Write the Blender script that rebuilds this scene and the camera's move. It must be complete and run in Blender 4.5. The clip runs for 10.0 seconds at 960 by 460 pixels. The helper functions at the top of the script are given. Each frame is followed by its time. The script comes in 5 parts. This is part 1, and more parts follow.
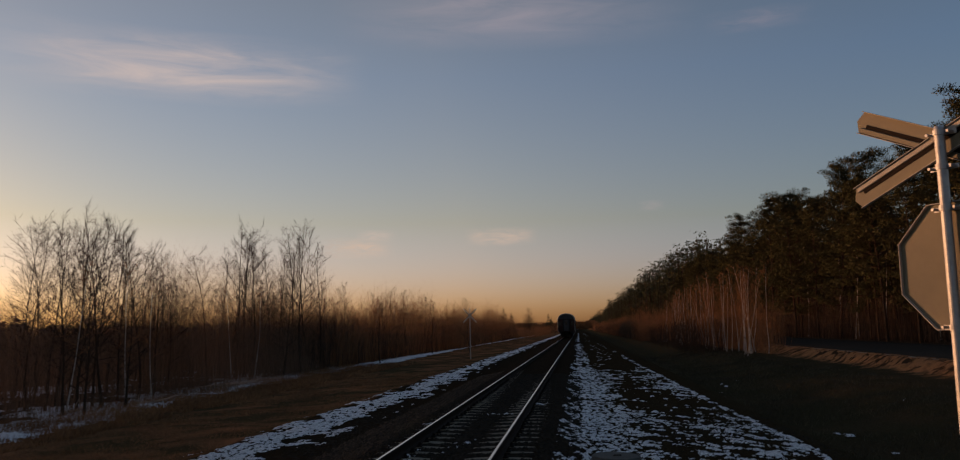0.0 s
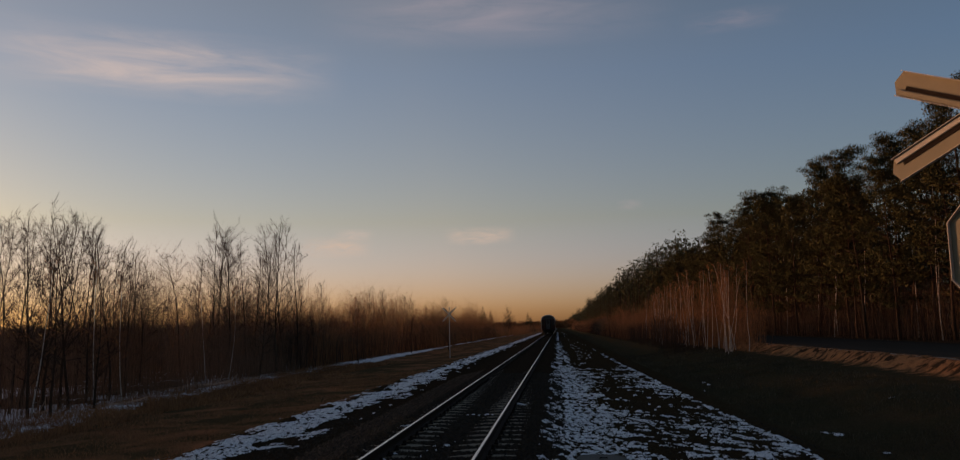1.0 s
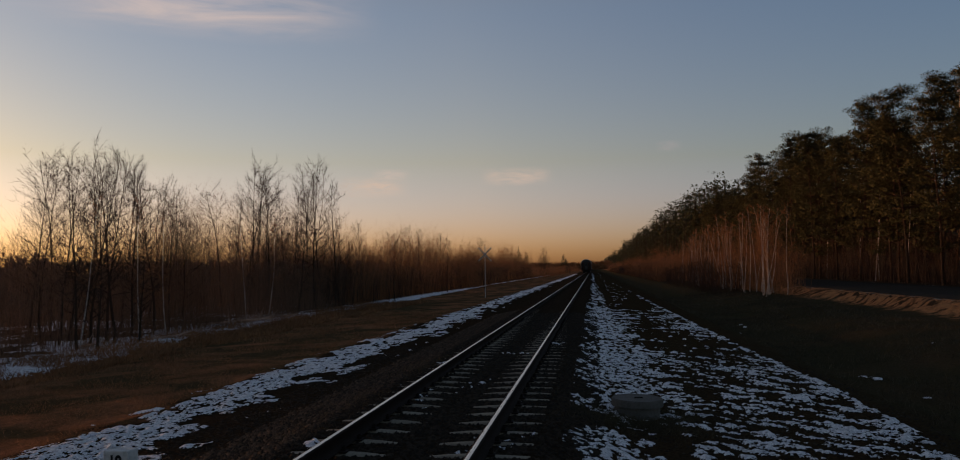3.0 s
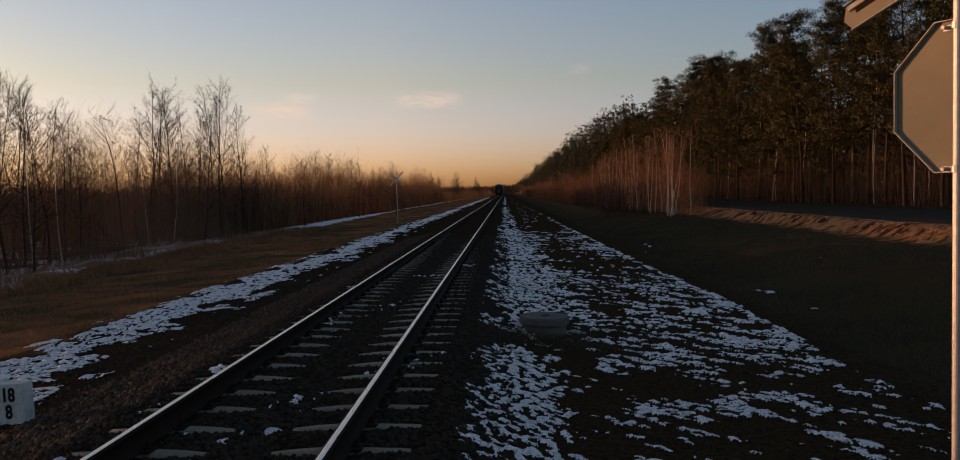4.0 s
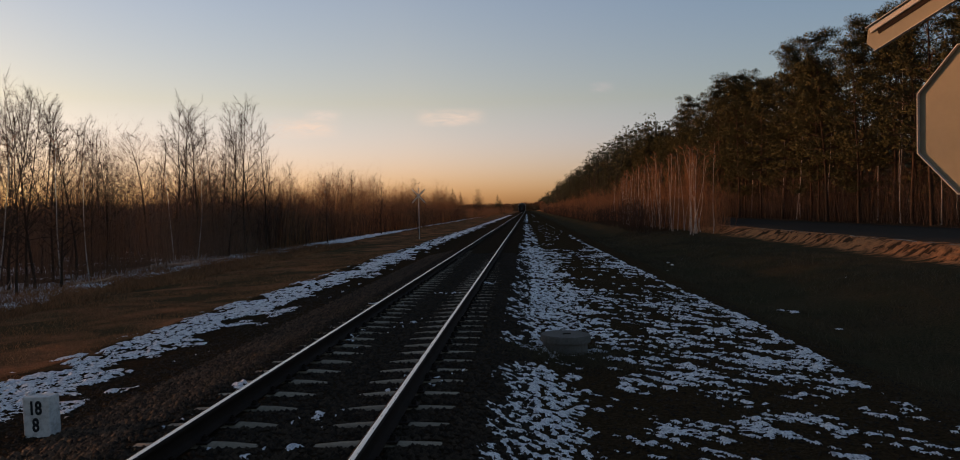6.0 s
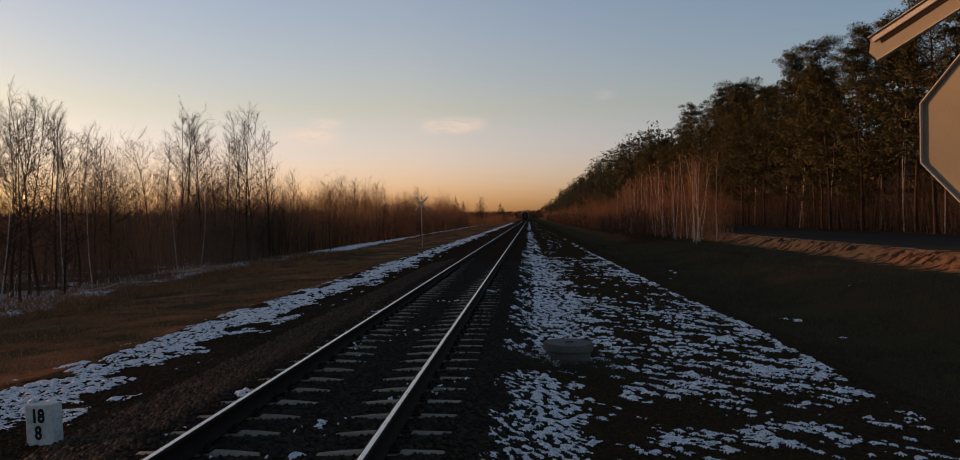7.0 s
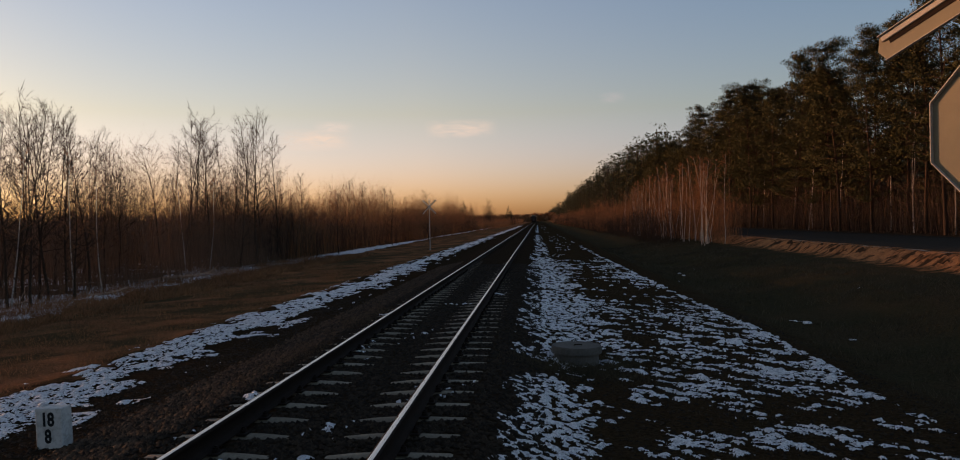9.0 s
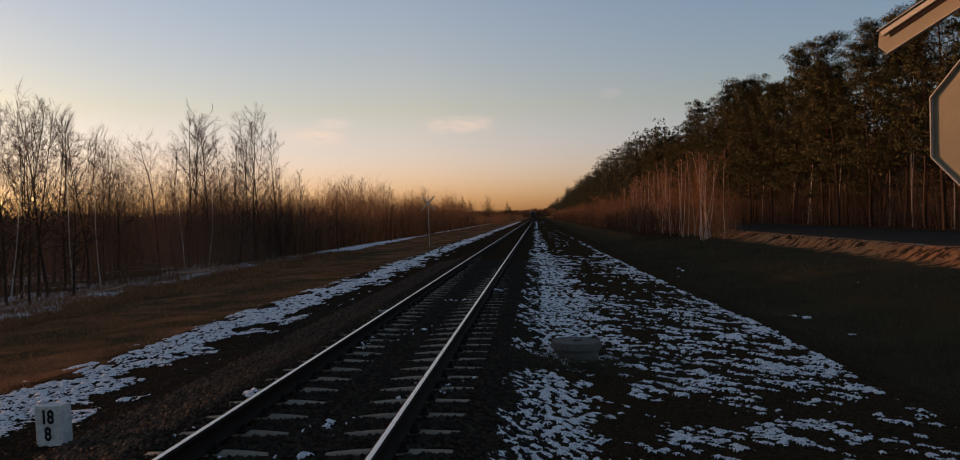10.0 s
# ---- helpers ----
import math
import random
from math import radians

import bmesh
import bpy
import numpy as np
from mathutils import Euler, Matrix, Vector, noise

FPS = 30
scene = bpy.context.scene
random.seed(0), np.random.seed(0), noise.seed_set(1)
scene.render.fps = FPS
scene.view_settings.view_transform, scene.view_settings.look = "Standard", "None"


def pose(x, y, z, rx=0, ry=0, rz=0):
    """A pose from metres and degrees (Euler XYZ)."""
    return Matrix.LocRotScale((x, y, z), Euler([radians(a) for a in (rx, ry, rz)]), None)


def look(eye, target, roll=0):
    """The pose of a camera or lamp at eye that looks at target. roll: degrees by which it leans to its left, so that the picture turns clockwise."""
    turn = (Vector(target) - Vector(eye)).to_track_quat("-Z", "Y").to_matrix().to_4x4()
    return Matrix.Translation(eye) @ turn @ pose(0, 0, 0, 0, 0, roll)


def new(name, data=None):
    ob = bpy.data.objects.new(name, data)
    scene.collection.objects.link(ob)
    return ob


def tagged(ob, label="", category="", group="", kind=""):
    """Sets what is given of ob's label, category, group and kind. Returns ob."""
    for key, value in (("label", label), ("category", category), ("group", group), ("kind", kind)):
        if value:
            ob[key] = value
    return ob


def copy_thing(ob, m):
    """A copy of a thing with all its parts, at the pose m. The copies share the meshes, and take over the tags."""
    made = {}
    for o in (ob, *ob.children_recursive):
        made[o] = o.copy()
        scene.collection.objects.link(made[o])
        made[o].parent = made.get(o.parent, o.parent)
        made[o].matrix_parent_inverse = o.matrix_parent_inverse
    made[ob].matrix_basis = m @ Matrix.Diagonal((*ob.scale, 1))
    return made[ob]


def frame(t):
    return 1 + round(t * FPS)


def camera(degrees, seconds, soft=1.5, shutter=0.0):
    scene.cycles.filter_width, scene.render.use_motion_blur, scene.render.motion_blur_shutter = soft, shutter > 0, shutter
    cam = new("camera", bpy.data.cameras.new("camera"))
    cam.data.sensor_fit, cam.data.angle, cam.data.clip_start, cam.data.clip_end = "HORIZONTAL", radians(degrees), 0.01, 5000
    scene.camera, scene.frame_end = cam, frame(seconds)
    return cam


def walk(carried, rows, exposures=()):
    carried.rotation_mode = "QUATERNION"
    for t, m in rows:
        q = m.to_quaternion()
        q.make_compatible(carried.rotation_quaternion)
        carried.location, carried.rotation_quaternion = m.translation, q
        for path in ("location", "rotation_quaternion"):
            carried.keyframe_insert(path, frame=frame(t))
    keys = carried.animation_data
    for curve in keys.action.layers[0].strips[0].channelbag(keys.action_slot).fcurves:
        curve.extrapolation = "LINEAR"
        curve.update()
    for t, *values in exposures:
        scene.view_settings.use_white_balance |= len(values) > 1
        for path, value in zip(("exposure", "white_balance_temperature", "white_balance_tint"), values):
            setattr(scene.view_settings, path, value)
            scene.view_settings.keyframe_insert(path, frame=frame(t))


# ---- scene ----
cam = camera(60.6, 10.0, soft=1.0, shutter=0.5)
PATH = [
    (0, (2.089, -0.666, 1.798), (1.859, 1.307, 2.039), -1.1),
    (0.5, (2.041, -0.233, 1.805), (1.845, 1.74, 2.067), -0.5),
    (1, (2.007, -0.042, 1.772), (1.827, 1.936, 2.01), -1.3),
    (1.5, (2.037, 0.094, 1.766), (1.87, 2.083, 1.905), -1.0),
    (2, (2.046, 0.079, 1.758), (1.892, 2.07, 1.862), -1.4),
    (2.2, (2.042, 0.08, 1.757), (1.87, 2.071, 1.855), -1.1),
    (3.3, (1.975, 0.06, 1.752), (1.692, 2.038, 1.845), -0.7),
    (3.5, (1.985, 0.08, 1.745), (1.747, 2.065, 1.782), -0.4),
    (4, (2.049, 0.114, 1.718), (1.986, 2.111, 1.626), -1.3),
    (4.5, (2.051, 0.099, 1.73), (1.961, 2.096, 1.682), -1.2),
    (5, (2.059, 0.098, 1.73), (1.957, 2.095, 1.694), -1.2),
    (5.5, (2.05, 0.088, 1.726), (1.939, 2.085, 1.675), -1.1),
    (7, (2.049, 0.081, 1.732), (1.928, 2.077, 1.702), -1.0),
    (7.5, (2.064, 0.104, 1.735), (1.913, 2.098, 1.716), -1.0),
    (8, (2.056, 0.088, 1.731), (1.904, 2.082, 1.712), -1.1),
    (8.5, (2.041, 0.079, 1.726), (1.899, 2.074, 1.705), -1.1),
    (9, (2.051, 0.088, 1.727), (1.911, 2.083, 1.705), -1.2),
    (9.5, (2.042, 0.075, 1.727), (1.906, 2.07, 1.707), -1.2),
    (10, (2.049, 0.096, 1.728), (1.911, 2.09, 1.696), -1.4),
]
walk(cam, [(t, look(eye, target, roll)) for t, eye, target, roll in PATH],
     exposures=[(0.0, 0.42, 6600, 24), (3.5, 0.5, 6600, 24), (4.2, 1.0, 6600, 24), (10.0, 1.0, 6600, 24)])


# ---- world and light ----
SUN_AZ, SUN_EL = -63.0, 3.2          # degrees from the track's direction, degrees above the horizon
world = bpy.data.worlds.new("evening_sky")
scene.world = world
world.use_nodes = True
wn = world.node_tree
sky = wn.nodes.new("ShaderNodeTexSky")
sky.sky_type = "NISHITA"
sky.sun_disc = False
sky.sun_elevation = radians(SUN_EL)
sky.sun_rotation = radians(SUN_AZ)
sky.air_density, sky.dust_density, sky.ozone_density = 1.0, 1.3, 2.0
# sky tint by height; the unseen zenith is made orange to warm the ground's light
up = wn.nodes.new("ShaderNodeSeparateXYZ")
wn.links.new(wn.nodes.new("ShaderNodeTexCoord").outputs["Generated"], up.inputs[0])
veil = wn.nodes.new("ShaderNodeValToRGB")
for e, (pos, col) in zip([*veil.color_ramp.elements, *(veil.color_ramp.elements.new(z) for z in (0.13, 0.30, 0.48))],
                         ((0.0, (0.65, 0.675, 1.28)), (0.9, (0.94, 0.51, 0.16)), (0.13, (0.61, 0.565, 0.56)), (0.30, (0.575, 0.57, 0.585)), (0.48, (0.66, 0.56, 0.45)))):
    e.position, e.color = pos, (*col, 1)
wn.links.new(up.outputs[2], veil.inputs[0])
tone = wn.nodes.new("ShaderNodeMix")
tone.data_type, tone.blend_type = "RGBA", "MULTIPLY"
tone.inputs[0].default_value = 1.0
wn.links.new(sky.outputs[0], tone.inputs[6])
wn.links.new(veil.outputs[0], tone.inputs[7])
# sky tint by bearing, dimmed towards the sunset to hold down its glow
bearing = wn.nodes.new("ShaderNodeVectorMath")
bearing.operation = "DOT_PRODUCT"
bearing.inputs[1].default_value = (math.sin(radians(SUN_AZ)), math.cos(radians(SUN_AZ)), 0)
wn.links.new(up.inputs[0].links[0].from_socket, bearing.inputs[0])
bearing_tint = wn.nodes.new("ShaderNodeValToRGB")
for pos, col in ((0.4, (1.09, 1.01, 0.985)), (0.57, (1.12, 1.02, 0.955)), (0.75, (0.94, 0.94, 0.92))):
    bearing_tint.color_ramp.elements.new(pos).color = (*col, 1)
bearing_tint.color_ramp.elements[0].color, bearing_tint.color_ramp.elements[-1].position, bearing_tint.color_ramp.elements[-1].color = (0.97, 1.01, 1.06, 1), 0.9, (0.74, 0.835, 0.85, 1)
wn.links.new(bearing.outputs["Value"], bearing_tint.inputs[0])
air = wn.nodes.new("ShaderNodeMix")
air.data_type, air.blend_type = "RGBA", "MULTIPLY"
air.inputs[0].default_value = 1.0
wn.links.new(tone.outputs[2], air.inputs[6])
wn.links.new(bearing_tint.outputs[0], air.inputs[7])
wn.links.new(air.outputs[2], wn.nodes["Background"].inputs[0])
wn.nodes["Background"].inputs[1].default_value = 0.266

sun_data = bpy.data.lights.new("sun", "SUN")
sun_data.energy, sun_data.angle, sun_data.color = 2.6, radians(0.6), (1.0, 0.5, 0.22)
sun = new("sun", sun_data)
s_dir = Vector((math.sin(radians(SUN_AZ)) * math.cos(radians(SUN_EL)), math.cos(radians(SUN_AZ)) * math.cos(radians(SUN_EL)), math.sin(radians(SUN_EL))))
sun.matrix_world = look(s_dir * 300, (0, 0, 0))

rng = np.random.default_rng(7)


# ---- materials ----
class Mat:
    """A small builder of node materials on a Principled surface."""

    def __init__(self, name, rough=0.8, metal=0.0, spec=0.5):
        self.m = bpy.data.materials.new(name)
        self.m.use_nodes = True
        self.t = self.m.node_tree
        self.p = self.t.nodes["Principled BSDF"]
        self.p.inputs["Roughness"].default_value = rough
        self.p.inputs["Metallic"].default_value = metal
        self.p.inputs["Specular IOR Level"].default_value = spec
        self.co = self.t.nodes.new("ShaderNodeTexCoord").outputs["Object"]

    def node(self, kind, **sets):
        n = self.t.nodes.new(kind)
        for k, v in sets.items():
            n.inputs[k].default_value = v
        return n

    def link(self, a, b):
        self.t.links.new(a, b)

    def noise(self, scale, detail=5.0, rough=0.6, co=None, stretch=None):
        n = self.node("ShaderNodeTexNoise", Scale=scale, Detail=detail, Roughness=rough)
        src = co or self.co
        if stretch:
            mp = self.node("ShaderNodeMapping", Scale=stretch)
            self.link(src, mp.inputs[0])
            src = mp.outputs[0]
        self.link(src, n.inputs["Vector"])
        return n.outputs[0]

    def ramp(self, fac, stops):
        r = self.t.nodes.new("ShaderNodeValToRGB")
        while len(r.color_ramp.elements) < len(stops):
            r.color_ramp.elements.new(0.5)
        for e, (pos, col) in zip(r.color_ramp.elements, stops):
            e.position, e.color = pos, (*col, 1) if len(col) == 3 else col
        self.link(fac, r.inputs[0])
        return r.outputs[0]

    def mix(self, fac, a, b, mode="MIX"):
        n = self.t.nodes.new("ShaderNodeMix")
        n.data_type, n.blend_type = "RGBA", mode
        for sock, v in ((n.inputs[0], fac), (n.inputs[6], a), (n.inputs[7], b)):
            if isinstance(v, (int, float)):
                sock.default_value = v
            elif isinstance(v, tuple):
                sock.default_value = (*v, 1)
            else:
                self.link(v, sock)
        return n.outputs[2]

    def ranged(self, v, a, b, lo=0.0, hi=1.0):
        n = self.node("ShaderNodeMapRange")
        for i, x in enumerate((a, b, lo, hi)):
            n.inputs[i + 1].default_value = x
        self.link(v, n.inputs[0])
        return n.outputs[0]

    def math(self, op, a, b):
        n = self.t.nodes.new("ShaderNodeMath")
        n.operation = op
        for s, v in zip(n.inputs, (a, b)):
            if isinstance(v, (int, float)):
                s.default_value = v
            else:
                self.link(v, s)
        return n.outputs[0]

    def axis(self, i):
        n = self.t.nodes.new("ShaderNodeSeparateXYZ")
        self.link(self.co, n.inputs[0])
        return n.outputs[i]

    def random(self):
        return self.t.nodes.new("ShaderNodeObjectInfo").outputs["Random"]

    def island(self):
        return self.t.nodes.new("ShaderNodeNewGeometry").outputs["Random Per Island"]

    def color(self, c):
        if isinstance(c, tuple):
            self.p.inputs["Base Color"].default_value = (*c, 1)
        else:
            self.link(c, self.p.inputs["Base Color"])
        return self

    def rough(self, v):
        self.link(v, self.p.inputs["Roughness"])
        return self

    def bump(self, h, strength=0.5, dist=0.02):
        b = self.node("ShaderNodeBump", Strength=strength, Distance=dist)
        self.link(h, b.inputs["Height"])
        self.link(b.outputs[0], self.p.inputs["Normal"])
        return self


def speckled(name, stops, scale, rough=0.85, bump=0.4, dist=0.02, stretch=None, metal=0.0, tint=0.0, spec=0.08, per=None):
    """Colour from a fine noise through a ramp, darkened and lightened by a coarse one and from piece to piece."""
    m = Mat(name, rough, metal, spec)
    fine, coarse = m.noise(scale, 6, 0.65, stretch=stretch), m.noise(scale * 0.13, 3)
    col = m.mix(0.35, m.ramp(fine, stops), m.ramp(coarse, [(0.3, stops[0][1]), (0.7, stops[-1][1])]))
    if tint:
        v = m.random() if per == "object" else m.island()
        g = m.ramp(v, [(0.0, (1 - tint,) * 3), (1.0, (1 + tint,) * 3)])
        col = m.mix(1.0, col, g, "MULTIPLY")
    return m.color(col).bump(fine, bump, dist).m


def make_ground():
    """Dry grass, cinder, ballast, gravelly soil, dark ditch grass, sandy bank and forest floor, by the cross-section."""
    m = Mat("ground", 1.0, 0.0, 0.0)
    x = m.axis(0)
    wob = m.ranged(m.noise(1.3, 4), 0.3, 0.7, -0.5, 0.5)
    xx = m.math("ADD", x, wob)
    fine, mid, big = m.noise(22, 6, 0.7), m.noise(4.0, 5), m.noise(0.45, 4)
    # orange patches put the low sun's streaks into the grass colour
    grass = m.mix(m.ranged(big, 0.37, 0.55), m.ramp(fine, [(0.3, (0.10, 0.041, 0.019)), (0.7, (0.40, 0.165, 0.075))]),
                  m.ramp(fine, [(0.3, (0.031, 0.0205, 0.0100)), (0.7, (0.118, 0.074, 0.035))]))
    cinder = m.ramp(fine, [(0.3, (0.0115, 0.0076, 0.0045)), (0.75, (0.0504, 0.0338, 0.0202))])
    stone = m.ramp(m.noise(34, 4, 0.7), [(0.3, (0.0108, 0.0072, 0.0045)), (0.75, (0.0562, 0.0374, 0.0230))])
    soil = m.ramp(fine, [(0.3, (0.0145, 0.0092, 0.0050)), (0.75, (0.064, 0.041, 0.021))])
    ditch = m.mix(m.ranged(big, 0.42, 0.62), m.ramp(fine, [(0.3, (0.017, 0.0145, 0.0080)), (0.7, (0.060, 0.050, 0.0265))]),
                  m.ramp(fine, [(0.3, (0.020, 0.0150, 0.0085)), (0.7, (0.078, 0.055, 0.0300))]))
    sand = m.mix(m.ranged(mid, 0.5, 0.8), m.ramp(fine, [(0.3, (0.22, 0.098, 0.041)), (0.7, (0.41, 0.195, 0.083))]), (0.11, 0.06, 0.028))
    turn = m.node("ShaderNodeMapping", Rotation=(0, 0, radians(38)), Scale=(0.25, 2.2, 1))
    m.link(m.co, turn.inputs[0])
    sand = m.mix(m.ranged(m.noise(1.5, 4, 0.6, co=turn.outputs[0]), 0.47, 0.58), sand, (0.045, 0.027, 0.015))      # dark streaks paint the shade of the slanting rills into the sand
    floor = m.ramp(fine, [(0.3, (0.02, 0.014, 0.009)), (0.7, (0.08, 0.05, 0.03))])
    col = floor
    for edge, soft, c in ((-17.5, 1.5, grass), (-5.55, 0.25, cinder), (-2.35, 0.3, stone), (2.2, 0.3, soil), (6.9, 0.5, ditch),
                          (14.15, 0.3, sand), (15.95, 0.15, floor)):
        col = m.mix(m.ranged(xx, edge - soft, edge + soft), col, c)
    m.color(col)
    m.bump(m.math("ADD", fine, mid), 0.9, 0.05)
    return m.m


M_GROUND = make_ground()


def make_snow():
    m = Mat("old_snow", 0.6, 0.0, 0.3)
    n, f, g = m.noise(9, 5), m.noise(60, 4), m.noise(24, 3)
    clean = m.ramp(n, [(0.3, (0.60, 0.585, 0.575)), (0.60, (0.90, 0.865, 0.835))])
    dirty = m.mix(m.ranged(f, 0.42, 0.72), clean, (0.40, 0.385, 0.37))
    m.color(m.mix(m.ranged(g, 0.50, 0.68), dirty, (0.27, 0.26, 0.26)))        # grit, and the shade of small hollows put into the colour
    m.p.inputs["Subsurface Weight"].default_value = 0.0
    return m.bump(m.math("ADD", n, f), 0.8, 0.04).m


M_SNOW = make_snow()
M_STONE = speckled("crushed_stone", [(0.3, (0.0065, 0.0043, 0.0026)), (0.75, (0.0403, 0.0266, 0.0151))], 60, 0.85, 0.3, 0.004, tint=0.55)
# brown stone, brightened in its colour as if catching the low sun
M_SUNLIT_STONE = speckled("sunlit_brown_stone", [(0.3, (0.013, 0.0085, 0.005)), (0.75, (0.085, 0.052, 0.029))], 50, 0.85, 0.3, 0.004, tint=0.6)
M_SLEEPER = speckled("weathered_concrete", [(0.25, (0.11, 0.088, 0.062)), (0.7, (0.28, 0.225, 0.16))], 30, 0.85, 0.35, 0.006, tint=0.2, per="object")
M_CONCRETE = speckled("grey_concrete", [(0.25, (0.055, 0.050, 0.043)), (0.7, (0.125, 0.115, 0.10))], 26, 0.9, 0.35, 0.006)
M_RUST = speckled("rusty_steel", [(0.3, (0.007, 0.0045, 0.0032)), (0.75, (0.022, 0.013, 0.009))], 40, 0.85, 0.3, 0.003, spec=0.1)
M_ASPHALT = speckled("asphalt", [(0.3, (0.022, 0.019, 0.0155)), (0.7, (0.046, 0.040, 0.032))], 24, 0.95, 0.3, 0.006, spec=0.0)
M_GRIT = speckled("pale_road_grit", [(0.3, (0.16, 0.135, 0.105)), (0.7, (0.34, 0.29, 0.23))], 30, 0.95, 0.4, 0.01, spec=0.0)
M_WHITEPOST = speckled("whitewashed_concrete", [(0.28, (0.26, 0.24, 0.21)), (0.55, (0.56, 0.53, 0.49))], 18, 0.9, 0.35, 0.004)
M_BLACKPAINT = speckled("black_paint", [(0.3, (0.008, 0.008, 0.009)), (0.7, (0.02, 0.02, 0.021))], 40, 0.6, 0.2, 0.001)
M_SIGNBACK = speckled("bare_metal_back", [(0.25, (0.155, 0.133, 0.086)), (0.75, (0.215, 0.184, 0.121))], 9, 0.65, 0.08, 0.002, spec=0.25)
M_RIM = speckled("sign_rim", [(0.3, (0.34, 0.31, 0.27)), (0.7, (0.42, 0.385, 0.335))], 12, 0.45, 0.05, 0.001)
M_SIGNWHITE = speckled("white_sign_paint", [(0.25, (0.66, 0.65, 0.62)), (0.7, (0.80, 0.79, 0.76))], 12, 0.5, 0.05, 0.001)
M_OLDPAINT = speckled("faded_sign_paint", [(0.25, (0.32, 0.29, 0.25)), (0.7, (0.44, 0.40, 0.35))], 12, 0.6, 0.05, 0.001)
M_SIGNRED = speckled("red_sign_paint", [(0.3, (0.42, 0.025, 0.02)), (0.7, (0.55, 0.04, 0.03))], 12, 0.45, 0.05, 0.001)
M_GALV = speckled("galvanised_steel", [(0.3, (0.30, 0.30, 0.295)), (0.7, (0.46, 0.455, 0.45))], 30, 0.5, 0.1, 0.002, metal=0.7)
M_PINEBARK = speckled("pine_bark", [(0.3, (0.022, 0.015, 0.010)), (0.7, (0.075, 0.044, 0.028))], 9, 0.9, 0.6, 0.03, stretch=(1, 1, 0.3), tint=0.25)
M_NEEDLE = speckled("pine_needles", [(0.3, (0.040, 0.041, 0.018)), (0.7, (0.074, 0.069, 0.029))], 0.7, 0.8, 0.0, 0.01, tint=0.07)
M_BARK = speckled("bare_bark", [(0.3, (0.017, 0.011, 0.0075)), (0.7, (0.066, 0.042, 0.028))], 12, 0.9, 0.3, 0.01, tint=0.3)
M_BRUSH = speckled("brown_undergrowth", [(0.3, (0.066, 0.039, 0.024)), (0.7, (0.20, 0.118, 0.07))], 5, 0.9, 0.0, 0.01, tint=0.4)
M_FARWOOD = speckled("pale_leafless_wood", [(0.3, (0.34, 0.215, 0.145)), (0.7, (0.50, 0.33, 0.23))], 0.5, 0.9, 0.0, 0.01, tint=0.3)
M_TWIG = speckled("reddish_twigs", [(0.3, (0.096, 0.044, 0.020)), (0.7, (0.295, 0.138, 0.057))], 5, 0.85, 0.0, 0.01, tint=0.4)
M_DRYGRASS = speckled("dry_grass_blades", [(0.3, (0.075, 0.034, 0.014)), (0.7, (0.33, 0.145, 0.058))], 0.6, 0.85, 0.0, 0.01, tint=0.5)
M_DARKGRASS = speckled("dull_grass_blades", [(0.3, (0.021, 0.0165, 0.0088)), (0.7, (0.080, 0.060, 0.031))], 0.8, 0.85, 0.0, 0.01, tint=0.5)


def make_birch():
    """White bark with dark bands and a dark foot."""
    m = Mat("birch_bark", 0.7, 0.0, 0.35)
    band = m.noise(5, 4, 0.6, stretch=(1, 1, 5))
    col = m.ramp(band, [(0.38, (0.05, 0.04, 0.033)), (0.50, (0.40, 0.34, 0.28)), (0.8, (0.58, 0.52, 0.45))])
    g = m.ramp(m.island(), [(0.0, (0.6, 0.6, 0.6)), (1.0, (1.0, 1.0, 1.0))])
    return m.color(m.mix(1.0, col, g, "MULTIPLY")).bump(band, 0.3, 0.01).m


M_BIRCH = make_birch()


def make_railtop():
    m = Mat("polished_rail_head", 0.3, 1.0)
    n = m.noise(14, 4, stretch=(6, 0.3, 1))
    return m.color(m.ramp(n, [(0.3, (0.50, 0.475, 0.45)), (0.7, (0.66, 0.63, 0.60))])).rough(m.ranged(n, 0.3, 0.7, 0.24, 0.38)).m


M_RAILTOP = make_railtop()


# ---- mesh helpers ----
def mesh_of(name, co, faces, mats, index=None):
    """A mesh from vertex and face arrays; all faces have the same number of corners."""
    co, faces = np.asarray(co, "f4"), np.asarray(faces, "i4")
    me = bpy.data.meshes.new(name)
    k = faces.shape[1]
    me.vertices.add(len(co))
    me.vertices.foreach_set("co", co.ravel())
    me.loops.add(faces.size)
    me.loops.foreach_set("vertex_index", faces.ravel())
    me.polygons.add(len(faces))
    me.polygons.foreach_set("loop_start", np.arange(0, faces.size, k, dtype="i4"))
    me.polygons.foreach_set("loop_total", np.full(len(faces), k, "i4"))
    for mt in mats if isinstance(mats, (list, tuple)) else [mats]:
        me.materials.append(mt)
    if index is not None:
        me.polygons.foreach_set("material_index", np.asarray(index, "i4"))
    me.update(calc_edges=True)
    return me


